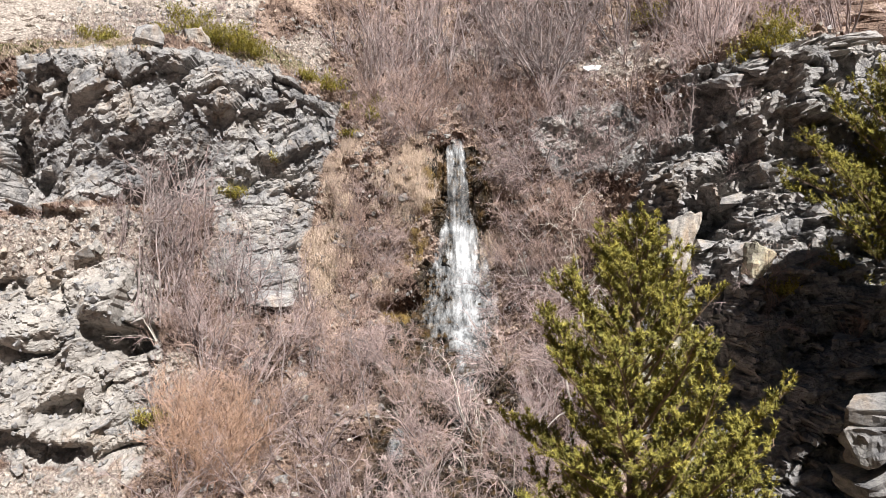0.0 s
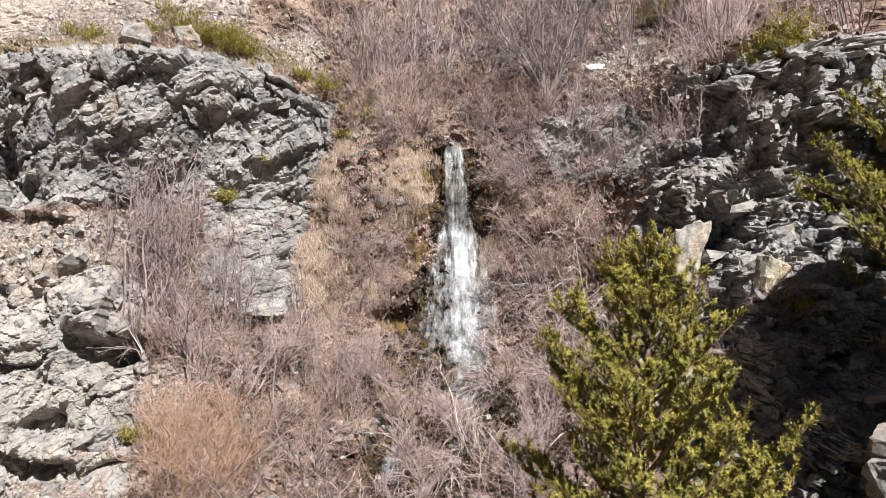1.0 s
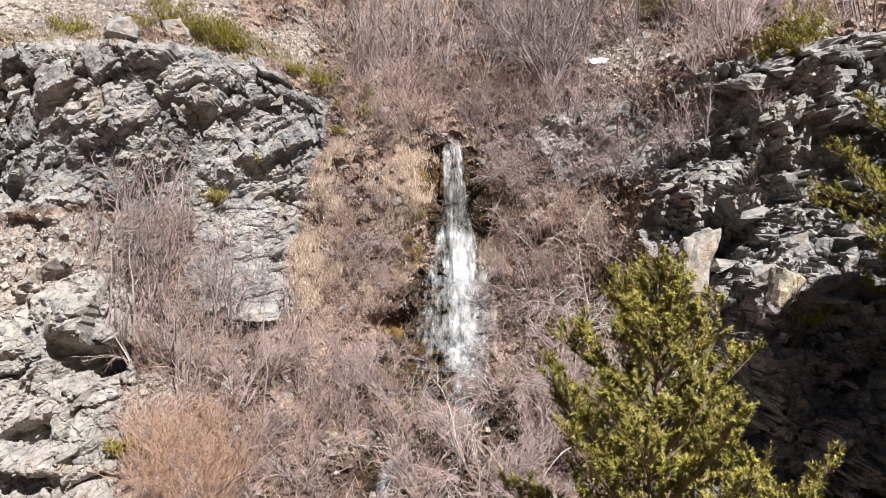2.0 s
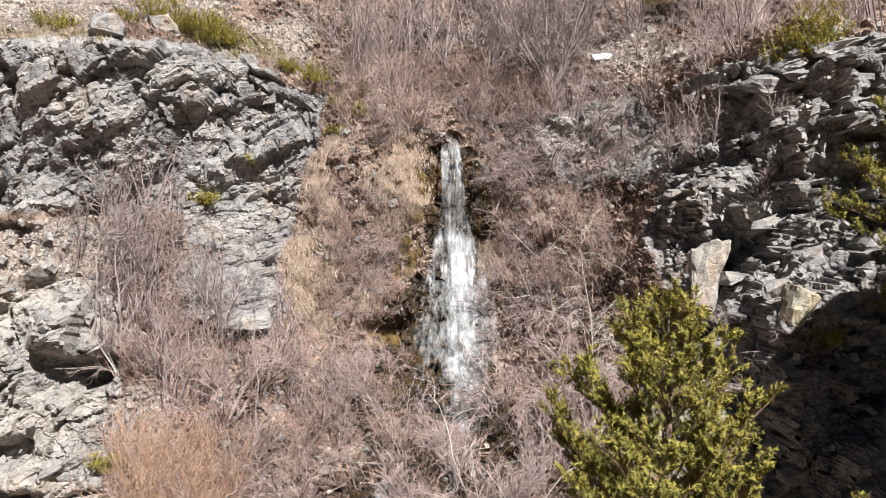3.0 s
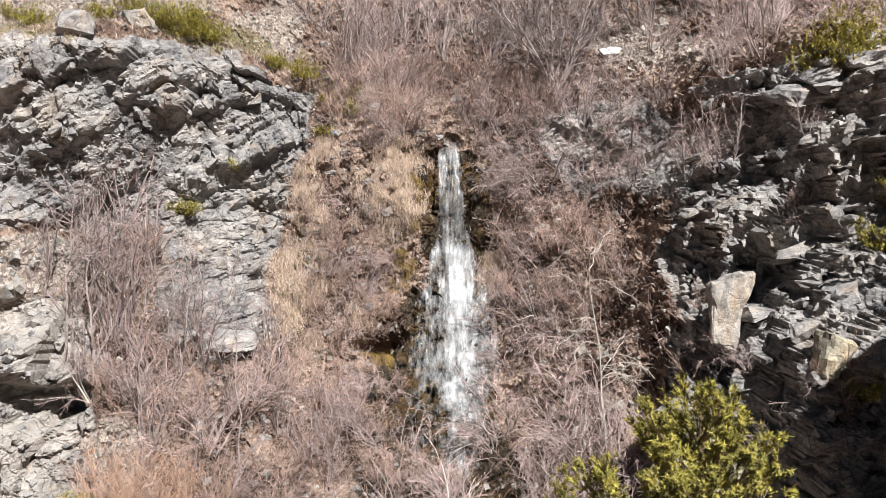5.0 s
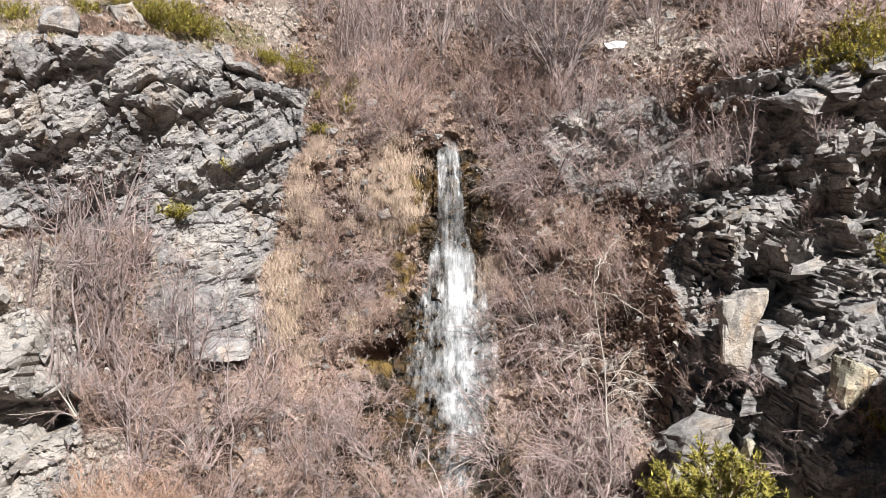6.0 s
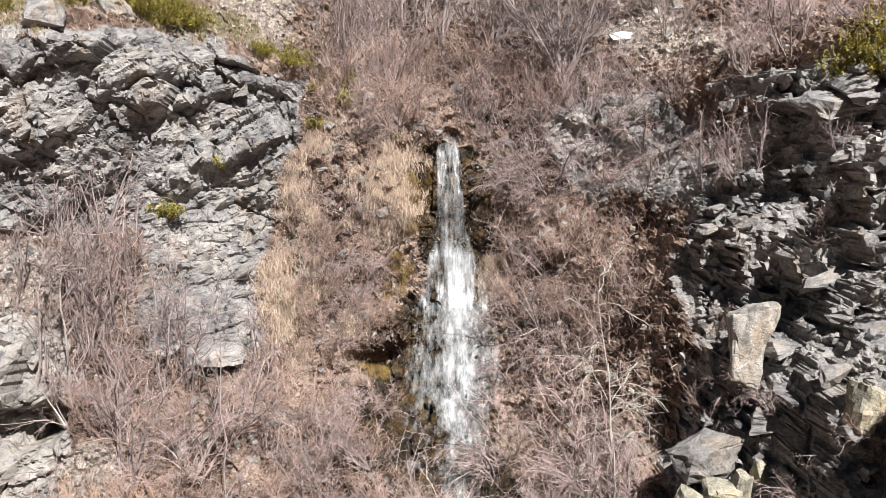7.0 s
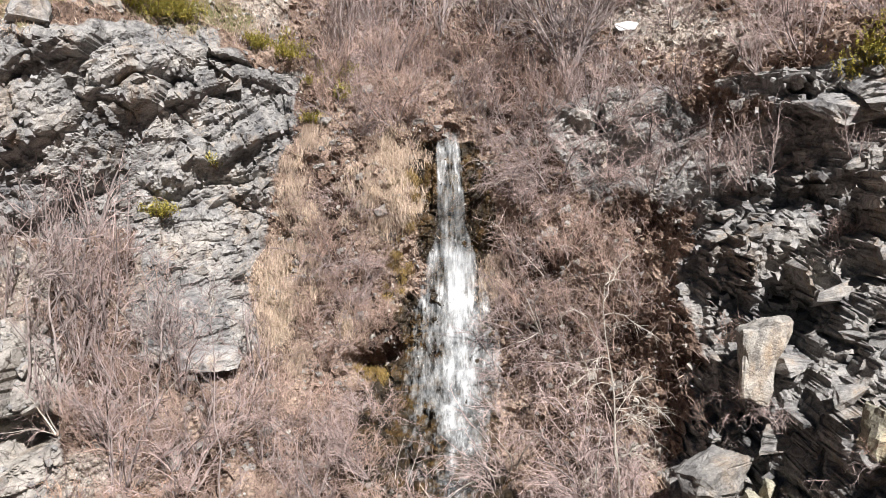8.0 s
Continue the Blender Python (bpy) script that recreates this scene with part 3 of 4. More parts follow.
# ---- shrubs ----
GREY = "leafless grey-brown shrub with many thin tangled stems on the slope"
ON_SLOPE = "shrubs on the slope"
kinds = dict(
    tall=[make_shrub("shrub", "tall leafless shrub with upright grey stems on the slope", "shrub", ON_SLOPE, M_STEM, M_TWIG, seed=100 + i, stems=8, height=2.8, spread=0.42, lift=0.04, branches=6, twigs=5, thick=0.032) for i in range(4)],
    wide=[make_shrub("shrub", GREY, "shrub", ON_SLOPE, M_STEM, M_TWIG, seed=200 + i, stems=8, height=1.7, spread=1.1, lift=0.02) for i in range(4)],
    droop=[make_shrub("shrub", "leafless shrub with drooping grey twigs over the rock", "shrub", ON_SLOPE, M_STEM, M_TWIG, seed=300 + i, stems=9, height=1.7, spread=1.3, lift=-0.13, twigs=8) for i in range(3)],
    red=[make_shrub("shrub", "low leafless shrub with reddish-brown twigs", "shrub", ON_SLOPE, M_TWIG_RED, M_TWIG_RED, seed=400 + i, stems=9, height=1.4, spread=0.9, lift=0.03, twigs=6, thick=0.017) for i in range(3)],
    arch=[make_shrub("shrub", "sprawling shrub with long pale arching branches", "shrub", ON_SLOPE, M_PALE, M_TWIG, seed=600 + i, stems=7, height=2.5, spread=1.7, lift=-0.14, branches=6, twigs=7, thick=0.024) for i in range(2)],
    orange=[make_shrub("willow_shrub", "willow shrub with fine orange-brown twigs", "shrub", ON_SLOPE, M_TWIG_ORANGE, M_TWIG_ORANGE, seed=500 + i, stems=14, height=2.4, spread=0.75, lift=0.05, twigs=7, thick=0.016) for i in range(2)],
)


def thicket(rng, kind, count, x0, x1, z0, z1, lo=0.7, hi=1.15):
    """Shrubs scattered over a stretch of the slope, evenly enough to leave no bare row."""
    count, lo, hi = round(count * 0.7), lo * 1.18, hi * 1.18
    cols = max(1, round(math.sqrt(count * (x1 - x0) / max(0.3, (z1 - z0) * 1.4))))
    for i in range(count):
        x = x0 + (x1 - x0) * (i % cols + rng.random()) / cols
        z = z0 + (z1 - z0) * (i // cols + rng.random()) / max(1, math.ceil(count / cols))
        if (-0.9 < x < 1.6 and -2.2 < z < 5.0) or (-1.5 < x < -0.8 and -4.4 < z < -3.0) or (-2.2 < x < -0.6 and -1.3 < z < 0.1) or (4.9 < x < 6.5 and 6.9 < z < 8.6) or (2.5 < x < 4.7 and 6.5 < z < 8.0):
            continue
        place(rng.choice(kinds[kind]), x, z, rng.uniform(lo, hi), rng.uniform(0, 360), rng.uniform(-6, 14))


rng = random.Random(7)
thicket(rng, "tall", 9, -8.8, -6.6, -0.6, 2.2, 0.6, 0.95)
thicket(rng, "tall", 6, -9.9, -7.8, 1.2, 3.0, 0.6, 0.95)
thicket(rng, "red", 6, -8.4, -6.4, -1.5, 1.6, 0.6, 1.0)
thicket(rng, "red", 5, -9.8, -7.6, 1.2, 2.8, 0.6, 0.9)
thicket(rng, "red", 26, -7.8, -2.4, -3.8, -0.6)
thicket(rng, "wide", 22, -7.8, -2.0, -5.0, -1.2)
thicket(rng, "tall", 10, -7.6, -2.6, -2.4, 0.2, 0.6, 0.9)
thicket(rng, "orange", 10, -6.9, -3.9, -4.4, -3.0, 0.65, 0.95)
thicket(rng, "red", 16, -3.3, -1.6, -0.8, 2.8, 0.6, 1.0)
thicket(rng, "droop", 10, -2.9, -1.3, 0.2, 3.6, 0.5, 0.8)
thicket(rng, "wide", 34, -2.5, 4.2, -5.2, -1.6)
thicket(rng, "red", 14, -2.6, -0.9, -2.8, -0.5, 0.5, 0.8)
thicket(rng, "droop", 10, -2.4, -0.9, -2.6, 0.4, 0.4, 0.7)
thicket(rng, "droop", 8, 5.4, 7.6, -0.5, 1.0, 0.4, 0.6)
thicket(rng, "wide", 8, 5.8, 8.6, 2.8, 5.2, 0.35, 0.55)
thicket(rng, "arch", 10, -1.6, 1.6, -4.2, -2.3, 0.5, 0.8)
thicket(rng, "red", 8, -1.6, 1.6, -4.2, -2.3, 0.5, 0.8)
thicket(rng, "arch", 18, -1.5, 4.6, -4.2, -0.6, 0.6, 1.0)
thicket(rng, "arch", 8, -8.2, -5.6, -1.0, 1.2, 0.5, 0.8)
thicket(rng, "arch", 8, 1.6, 4.6, 0.0, 4.6, 0.5, 0.8)
thicket(rng, "droop", 20, 1.5, 4.6, -2.2, 1.0, 0.6, 1.0)
thicket(rng, "red", 18, 2.0, 4.8, 0.4, 3.6, 0.6, 1.0)
thicket(rng, "wide", 10, 1.8, 4.8, 0.6, 3.6, 0.5, 0.8)
thicket(rng, "droop", 20, 1.5, 3.6, 3.2, 5.6, 0.6, 1.0)
thicket(rng, "wide", 14, 3.6, 7.0, 3.8, 6.4, 0.5, 0.9)
thicket(rng, "red", 28, -3.4, 3.6, 5.5, 7.6, 0.7, 1.2)
thicket(rng, "wide", 22, -3.4, 3.6, 5.4, 7.6, 0.6, 1.0)
thicket(rng, "tall", 34, -4.2, 8.8, 7.2, 11.0, 0.7, 1.3)
thicket(rng, "wide", 26, -4.4, 9.0, 7.0, 11.5, 0.8, 1.3)
thicket(rng, "tall", 14, 8.8, 14.5, 8.2, 12.5, 0.8, 1.3)
thicket(rng, "wide", 22, 8.6, 14.5, 7.9, 12.5, 0.8, 1.3)
thicket(rng, "tall", 14, -4.0, 9.0, 11.0, 14.0, 0.8, 1.3)
thicket(rng, "wide", 14, -4.0, 9.0, 11.0, 14.0, 0.8, 1.3)
thicket(rng, "wide", 7, -13.5, -8.0, 9.4, 12.5, 0.4, 0.7)
thicket(rng, "wide", 14, 3.0, 8.2, 6.0, 7.6, 0.6, 1.0)
thicket(rng, "red", 8, 5.2, 8.6, -0.6, 1.6, 0.4, 0.7)
for group in kinds.values():
    for k in group:
        drop_kind(k)


# ---- conifers ----
def tuft(v, f, rng, at_p, way, length, needles, width, reach=(0.06, 0.10)):
    """A shoot with needles standing out all round."""
    a = way.orthogonal().normalized()
    b = way.cross(a)
    for _ in range(needles):
        u = rng.uniform(0.0, 1.0)
        w = rng.uniform(0, 2 * math.pi)
        p = at_p + way * (length * u)
        side = a * math.cos(w) + b * math.sin(w)
        d = (side + way * rng.uniform(0.2, 1.3)).normalized()
        ln = rng.uniform(*reach)
        x = d.cross(way).normalized() * width
        k = len(v)
        v.extend((p - x, p + x, p + d * ln))
        f.append((k, k + 1, k + 2))


def pine(name, label, base, height, radius, seed, lean=(0, 0), bare=0.22, fill=1.0, low=1.0):
    """A young pine: whorls of upswept branches, each set with side shoots that end in tufts of needles."""
    rng = random.Random(seed)
    top = thing(name, label, "pine tree")
    top.location = base
    wood = Twigs()
    trunk = [Vector((lean[0] * (i / 10) ** 2 + rng.gauss(0, 0.03), lean[1] * (i / 10) ** 2 + rng.gauss(0, 0.03), height * i / 10 - (0.4 if i == 0 else 0))) for i in range(11)]
    wood.tube(trunk, 0.02 * height, 0.012, 8)
    part("trunk", mesh_of("trunk", wood.v, wood.f, M_PINE_BARK, True), top)
    z = height * bare
    while z < height * 0.99:
        t = z / height
        i = min(int(t * 10), 9)
        c = trunk[i].lerp(trunk[i + 1], t * 10 - i)
        reach = radius * min(low, (1 - t) * 2.3 + 0.08) ** 0.85
        n = rng.randint(4, 6)
        turn = rng.uniform(0, 6.28)
        for k in range(n):
            a = turn + 6.283 * k / n + rng.gauss(0, 0.25)
            ln = reach * rng.choice((0.55, 0.8, 0.95, 1.05, 1.2)) * rng.uniform(0.88, 1.12)
            up = 0.16 + 0.95 * t ** 2
            pts = sway(rng, c, Vector((math.cos(a), math.sin(a), up)), ln, 5, 0.08, 0.07)
            v, f = [], []
            limb = Twigs()
            limb.tube(pts, 0.008 + 0.012 * ln, 0.005, 4)
            m = max(4, int(ln * 9 * fill))
            for s in range(m):
                u = 0.16 + 0.84 * (s + rng.random()) / m
                j = min(int(u * 5), 4)
                p = pts[j].lerp(pts[j + 1], u * 5 - j)
                ax = (pts[j + 1] - pts[j]).normalized()
                sd = ax.cross(Vector((0, 0, 1))).normalized() * rng.choice((-1, 1))
                way = (ax * rng.uniform(0.5, 1.0) + sd * rng.uniform(0.2, 1.0) + Vector((0, 0, rng.uniform(-0.15, 0.6)))).normalized()
                sl = rng.uniform(0.2, 0.6) * (0.5 + 0.5 * min(1, ln)) * (1.25 - 0.5 * u)
                sp = sway(rng, p, way, sl, 2, 0.12, 0.22)
                limb.tube(sp, 0.007, 0.004, 3)
                for _ in range(4 + int(sl * 10)):
                    u2 = rng.uniform(0.25, 1.0)
                    jj = min(int(u2 * 2), 1)
                    q = sp[jj].lerp(sp[jj + 1], u2 * 2 - jj)
                    w2 = ((sp[jj + 1] - sp[jj]).normalized() + Vector((rng.gauss(0, 0.65), rng.gauss(0, 0.65), rng.uniform(-0.1, 0.9)))).normalized()
                    tuft(v, f, rng, q, w2, rng.uniform(0.06, 0.17), 21, 0.0078, (0.04, 0.075))
            branch = part("branch", mesh_of("branch", limb.v, limb.f, M_PINE_BARK), top)
            part("needles", mesh_of("needles", v, f, M_NEEDLE), branch, "yellow-green needles in short tufts")
        z += height * rng.uniform(0.027, 0.04)
    v, f = [], []
    for _ in range(9):
        tuft(v, f, rng, trunk[-1] - Vector((0, 0, rng.uniform(0, 0.5))), Vector((rng.gauss(0, 0.3), rng.gauss(0, 0.3), 1)).normalized(), 0.22, 30, 0.0055, (0.045, 0.085))
    part("leader", mesh_of("leader", v, f, M_NEEDLE), top, "yellow-green needles round the tip")
    return top


pine("pine_tree", "young pine with yellow-green needles in full sun", (2.95, 13.1, -9.1), 10.85, 2.4, 31, fill=1.5)
pine("pine_tree", "small pine beside the larger one", (4.6, 13.6, -8.6), 7.4, 1.0, 44)
pine("pine_tree", "darker pine against the layered cliff", (10.75, 19.6, -1.9), 7.2, 2.9, 57, fill=1.4)


def juniper(p, size, seed, tall=0.8):
    """A juniper bush: many short upright shoots densely set with needles."""
    r = random.Random(seed)
    top = thing("juniper", "low evergreen juniper bush on the rocky slope", "juniper", "junipers")
    top.location = p
    v, f = [], []
    for k in range(7):
        a = r.uniform(0, 6.28)
        stem = Twigs()
        line = sway(r, Vector((0, 0, -0.15)), Vector((math.cos(a), math.sin(a), r.uniform(0.3, 1.6))), size * r.uniform(0.6, 1.0), 4, 0.15, 0.05)
        stem.tube(line, 0.02, 0.006, 4)
        part("stem", mesh_of("stem", stem.v, stem.f, M_PINE_BARK), top)
        for _ in range(int(50 * size)):
            u = r.uniform(0.15, 1.0)
            j = min(int(u * 4), 3)
            q = line[j].lerp(line[j + 1], u * 4 - j) + Vector((r.gauss(0, 0.13), r.gauss(0, 0.13), abs(r.gauss(0, 0.1)))) * size
            q.z *= tall
            tuft(v, f, r, q, Vector((r.gauss(0, 0.45), r.gauss(0, 0.45), 1)).normalized(), r.uniform(0.12, 0.28), 16, 0.012, (0.03, 0.06))
    part("crown", mesh_of("crown", v, f, M_JUNIPER), top)
    return top


for n, (x, z, size) in enumerate(((-7.5, 8.35, 1.5), (-6.8, 8.2, 1.3), (-8.9, 8.9, 1.5), (-9.6, 8.7, 0.8), (-8.0, 8.6, 1.2), (-7.1, 8.5, 1.3), (-2.6, 6.2, 0.6), (-12.4, 8.9, 1.0), (-11.4, 8.5, 0.7), (-4.3, 7.4, 1.0), (-4.9, 7.6, 0.7), (-2.9, 6.7, 1.0), 
                                  (-7.0, 3.2, 0.7), (-8.0, -3.2, 0.7), (-3.4, 5.6, 0.5), (7.3, 0.5, 0.6), (-5.7, 4.6, 0.4), (8.0, 10.2, 1.3))):
    juniper(at(x, z), size, 900 + n)
for n, x in enumerate((8.15, 8.4, 8.65)):
    juniper(at(x, 6.62), 0.95, 930 + n, 1.7)


# ---- single small trees ----
def slender_tree(name, label, foot, top_at, thick, branches, reach, lift, mat, seed, low=0.1, high=1.0, side=0.0):
    """A thin trunk between two places with crooked branches; lift below nought lets them hang."""
    r = random.Random(seed)
    top = thing(name, label, "tree")
    top.location = foot
    end = Vector(top_at) - Vector(foot)
    trunk = [end * (i / 8) + Vector((r.gauss(0, 0.04), r.gauss(0, 0.04), 0)) * (0 if i == 0 else 1) for i in range(9)]
    trunk[0] = trunk[0] - end.normalized() * 0.4
    w = Twigs()
    w.tube(trunk, thick, thick * 0.2, 6)
    part("trunk", mesh_of("trunk", w.v, w.f, mat), top)
    fine = Twigs()
    for k in range(branches):
        u = r.uniform(low, high)
        i = min(int(u * 8), 7)
        p = trunk[i].lerp(trunk[i + 1], u * 8 - i)
        a = r.uniform(0, 6.28)
        way = Vector((math.cos(a) + side, math.sin(a) * 0.7, r.uniform(0.3, 0.9)))
        b = Twigs()
        line = sway(r, p, way, reach * r.uniform(0.5, 1.1), 6, 0.2, lift)
        b.tube(line, max(0.009, thick * 0.42), 0.006, 4)
        for _ in range(12):
            u2 = r.uniform(0.2, 1.0)
            j = min(int(u2 * 6), 5)
            q = line[j].lerp(line[j + 1], u2 * 6 - j)
            way2 = (line[j + 1] - line[j]).normalized() + Vector((r.gauss(0, 0.6), r.gauss(0, 0.6), r.gauss(0, 0.5)))
            fine.tube(sway(r, q, way2, r.uniform(0.15, 0.6), 2, 0.25, lift), 0.006, 0.0, 3)
        part("branch", mesh_of("branch", b.v, b.f, mat), top)
    part("crown", mesh_of("crown", fine.v, fine.f, mat), top, "fine bare twigs")
    return top


slender_tree("dead_tree", "slender pale dead tree with drooping bare branches", (3.72, 22.2, -1.6), (3.45, 23.0, 2.6), 0.022, 26, 1.4, -0.15, M_PALE, 5, 0.12, 1.0, 0.4)
slender_tree("birch_sapling", "thin straight bare sapling", at(-4.5, -2.6, 0.2), at(-4.5, -2.6, 0.5) + Vector((0, 0.2, 5.2)), 0.02, 14, 0.5, 0.03, M_STEM, 6, 0.4)
slender_tree("birch_sapling", "thin straight bare sapling", at(-1.9, -3.2, 0.3), at(-1.9, -3.2, 0.4) + Vector((-0.6, 0.1, 3.0)), 0.02, 12, 0.5, 0.03, M_STEM, 7, 0.3)
slender_tree("bare_tree", "bare young tree with grey trunk among shrubs", at(-8.2, -0.4, 0.2), at(-8.2, -0.4, 0.2) + Vector((-0.25, 0.5, 3.6)), 0.036, 24, 1.2, 0.06, M_STEM, 8, 0.25)
slender_tree("bare_tree", "bare young tree with grey trunk among shrubs", at(-8.9, -0.2, 0.1), at(-8.9, -0.2, 0.1) + Vector((0.2, 0.6, 4.2)), 0.036, 26, 1.3, 0.06, M_STEM, 9, 0.25)
slender_tree("bare_tree", "bare young tree with grey trunk among shrubs", at(-6.3, -0.8, 0.1), at(-6.3, -0.8, 0.1) + Vector((0.3, 0.4, 3.4)), 0.03, 22, 1.0, 0.06, M_STEM, 10, 0.25)
rng2 = random.Random(3)
for k in range(15):
    a = 6.283 * k / 15
    foot = at(3.55 + 0.22 * math.cos(a), 6.9, 0.7) + Vector((0, 0.2 * math.sin(a), 0.2))
    slender_tree("bare_tree", "one of several grey stems of a bare tree clump", foot, foot + Vector((1.9 * math.cos(a) + rng2.gauss(0, 0.4), 0.7 * math.sin(a) + 0.3, rng2.uniform(2.8, 4.8))), 0.036, 22, 1.6, 0.05, M_STEM, 20 + k, 0.06)

# ---- falling water ----
FALL = [(5.32, 0.40, 0.22), (4.8, 0.43, 0.30), (3.6, 0.5, 0.33), (2.9, 0.52, 0.34), (2.2, 0.55, 0.54), (1.0, 0.56, 0.9), (0.0, 0.55, 1.1), (-0.8, 0.48, 1.12), (-1.5, 0.4, 0.95), (-2.4, 0.3, 0.74), (-3.5, 0.1, 0.5)]
CASCADE = [(-3.1, -1.05, 0.12), (-3.25, -1.12, 0.17), (-3.45, -1.2, 0.2), (-3.65, -1.25, 0.24)]


def water_sheet(name, course, seed, out, wide, parent, foam, rows=150):
    """A rippled sheet of water down a course of (height, middle, half width) rows, just clear of the rock."""
    zs = np.linspace(course[0][0], course[-1][0], rows)
    zz = [a for a, _, _ in course][::-1]
    cx = np.interp(zs, zz, [b for _, b, _ in course][::-1])
    hw = np.interp(zs, zz, [c for _, _, c in course][::-1]) * wide * 1.04
    us = np.linspace(-1, 1, 41)
    line = np.array([[at(c, z).y for c in (c0 - h, c0, c0 + h)] for c0, h, z in zip(cx, hw, zs)]).min(1)
    line = np.convolve(np.pad(line, 6, mode="edge"), np.ones(13) / 13, "valid")
    verts, fo = [], []
    top, foot = course[0][0], course[-1][0]
    for c0, h, z, y in zip(cx, hw, zs, line):
        pts = np.stack((c0 + us * h, np.full(41, y), np.full(41, z)), 1)
        d = 0.10 * fbm(pts * (2.6, 1, 0.8), 3, seed)
        e = fbm(pts * (1.8, 1, 0.7) + 5.0, 3, seed + 50)
        down = (top - z) / (top - foot)
        for u, p, k, g in zip(us, pts, d, e):
            core = 0.12 * math.exp(-((u - 0.25) / 0.34) ** 2) * min(1.0, max(0.0, down - 0.3) * 6) - 0.07 * max(0.0, -u) * min(1.0, max(0.0, down - 0.3) * 4)
            along = float(np.interp(down, (0.0, 0.04, 0.2, 0.32, 0.36, 0.42, 0.6, 0.72, 0.88, 1.0), (-0.1, 0.05, 0.0, 0.0, 0.14, 0.08, -0.01, 0.0, -0.07, -0.22)))
            verts.append((p[0] + 0.5 * k * h, p[1] - out - 0.10 * h * (1 - u * u) + k, p[2]))
            fo.append(foam + along + core - 0.22 * abs(u) ** 12 + 0.07 * g)
    faces = [(i * 41 + j, i * 41 + j + 1, (i + 1) * 41 + j + 1, (i + 1) * 41 + j) for i in range(rows - 1) for j in range(40)]
    me = mesh_of(name, verts, faces, M_WATER, True)
    a = me.attributes.new("foam", "FLOAT", "POINT")
    a.data.foreach_set("value", np.array(fo, dtype=np.float32))
    return part(name, me, parent)


fall = thing("waterfall", "white waterfall fanning out over dark wet rock", "waterfall")
water_sheet("veil", FALL, 5, 0.10, 1.14, fall, 0.06)
water_sheet("veil", FALL, 9, 0.20, 0.92, fall, -0.09)
water_sheet("veil", FALL, 15, 0.30, 0.6, fall, -0.08)
low_fall = thing("cascade", "small white cascade of the stream among bare twigs", "waterfall")
water_sheet("veil", CASCADE, 25, 0.2, 1.2, low_fall, 0.16, 40)
water_sheet("veil", CASCADE, 27, 0.3, 0.7, low_fall, 0.06, 40)

# ---- stalks, straw and scree ----
def nearest(x, z):
    i = np.clip(np.searchsorted(GX, x), 1, NX - 2)
    k = np.clip(np.searchsorted(GZ, z), 1, NZ - 2)
    return i, k, GRID[i, k]


def scatter_spikes(name, label, category, mat, seed, spots, length, width, droop, lean):
    """Many thin blades rooted at the given (x, z) places: two triangles each, bent over by droop."""
    r = np.random.RandomState(seed)
    x, z = spots
    _, _, p = nearest(x, z)
    n = len(x)
    ln = r.uniform(*length, n)[:, None]
    way = np.stack((r.normal(0, lean, n), -0.45 + r.normal(0, lean * 0.7, n), 0.9 + r.normal(0, 0.25, n)), 1)
    way /= np.linalg.norm(way, axis=1)[:, None]
    side = np.cross(way, r.normal(0, 1, (n, 3)))
    side *= width / np.linalg.norm(side, axis=1)[:, None]
    mid = p + way * ln * 0.5
    tip = mid + way * ln * 0.5 + np.stack((r.normal(0, 0.1, n), np.full(n, -0.1), np.full(n, -1.0)), 1) * ln * droop
    p = p - way * 0.04
    v = np.stack((p - side, p + side, mid + side * 0.8, mid - side * 0.8, tip), 1).reshape(-1, 3)
    b = np.arange(n) * 5
    faces = [(a, a + 1, a + 2, a + 3) for a in b] + [(a + 3, a + 2, a + 4) for a in b]
    return tagged(new(name, mesh_of(name, v, faces, mat)), label, category, kind="stuff")


def cover_spots(seed, count, mask, x0, x1, z0, z1):
    """Random places in a stretch of the slope, kept where a cover mask is strong."""
    r = np.random.RandomState(seed)
    x, z = r.uniform(x0, x1, count), r.uniform(z0, z1, count)
    i, k, _ = nearest(x, z)
    keep = mask.reshape(NX, NZ)[i, k] > r.uniform(0.1, 0.8, count)
    return x[keep], z[keep]


SOIL = np.clip(1 - MASKS["rock"] - MASKS["wet"] * 0.8, 0, 1)
scatter_spikes("dry_stalks", "thin dry stalks and dead twigs all over the slope", "dry stalks", M_TWIG, 71, cover_spots(1, 60000, SOIL, -15, 11, -5.5, 11), (0.12, 0.55), 0.0045, 0.15, 0.6)
scatter_spikes("dead_grass", "pale dry grass between the stones of the slope", "grass", M_STRAW, 72, cover_spots(2, 30000, SOIL, -15, 11, -5.5, 11), (0.08, 0.3), 0.007, 0.3, 0.5)
scatter_spikes("hanging_grass", "straw-coloured dry grass hanging in tufts over the wet rock", "grass", M_STRAW, 73, cover_spots(3, 60000, MASKS["straw"], -5, 2.5, -0.5, 6), (0.12, 0.65), 0.0042, 0.9, 0.5)
scatter_spikes("moor_grass", "yellowish grass along the top of the cliff", "grass", M_STRAW, 74, cover_spots(4, 16000, MASKS["turf"], -15, -4, 7.3, 9.4), (0.08, 0.25), 0.008, 0.3, 0.5)


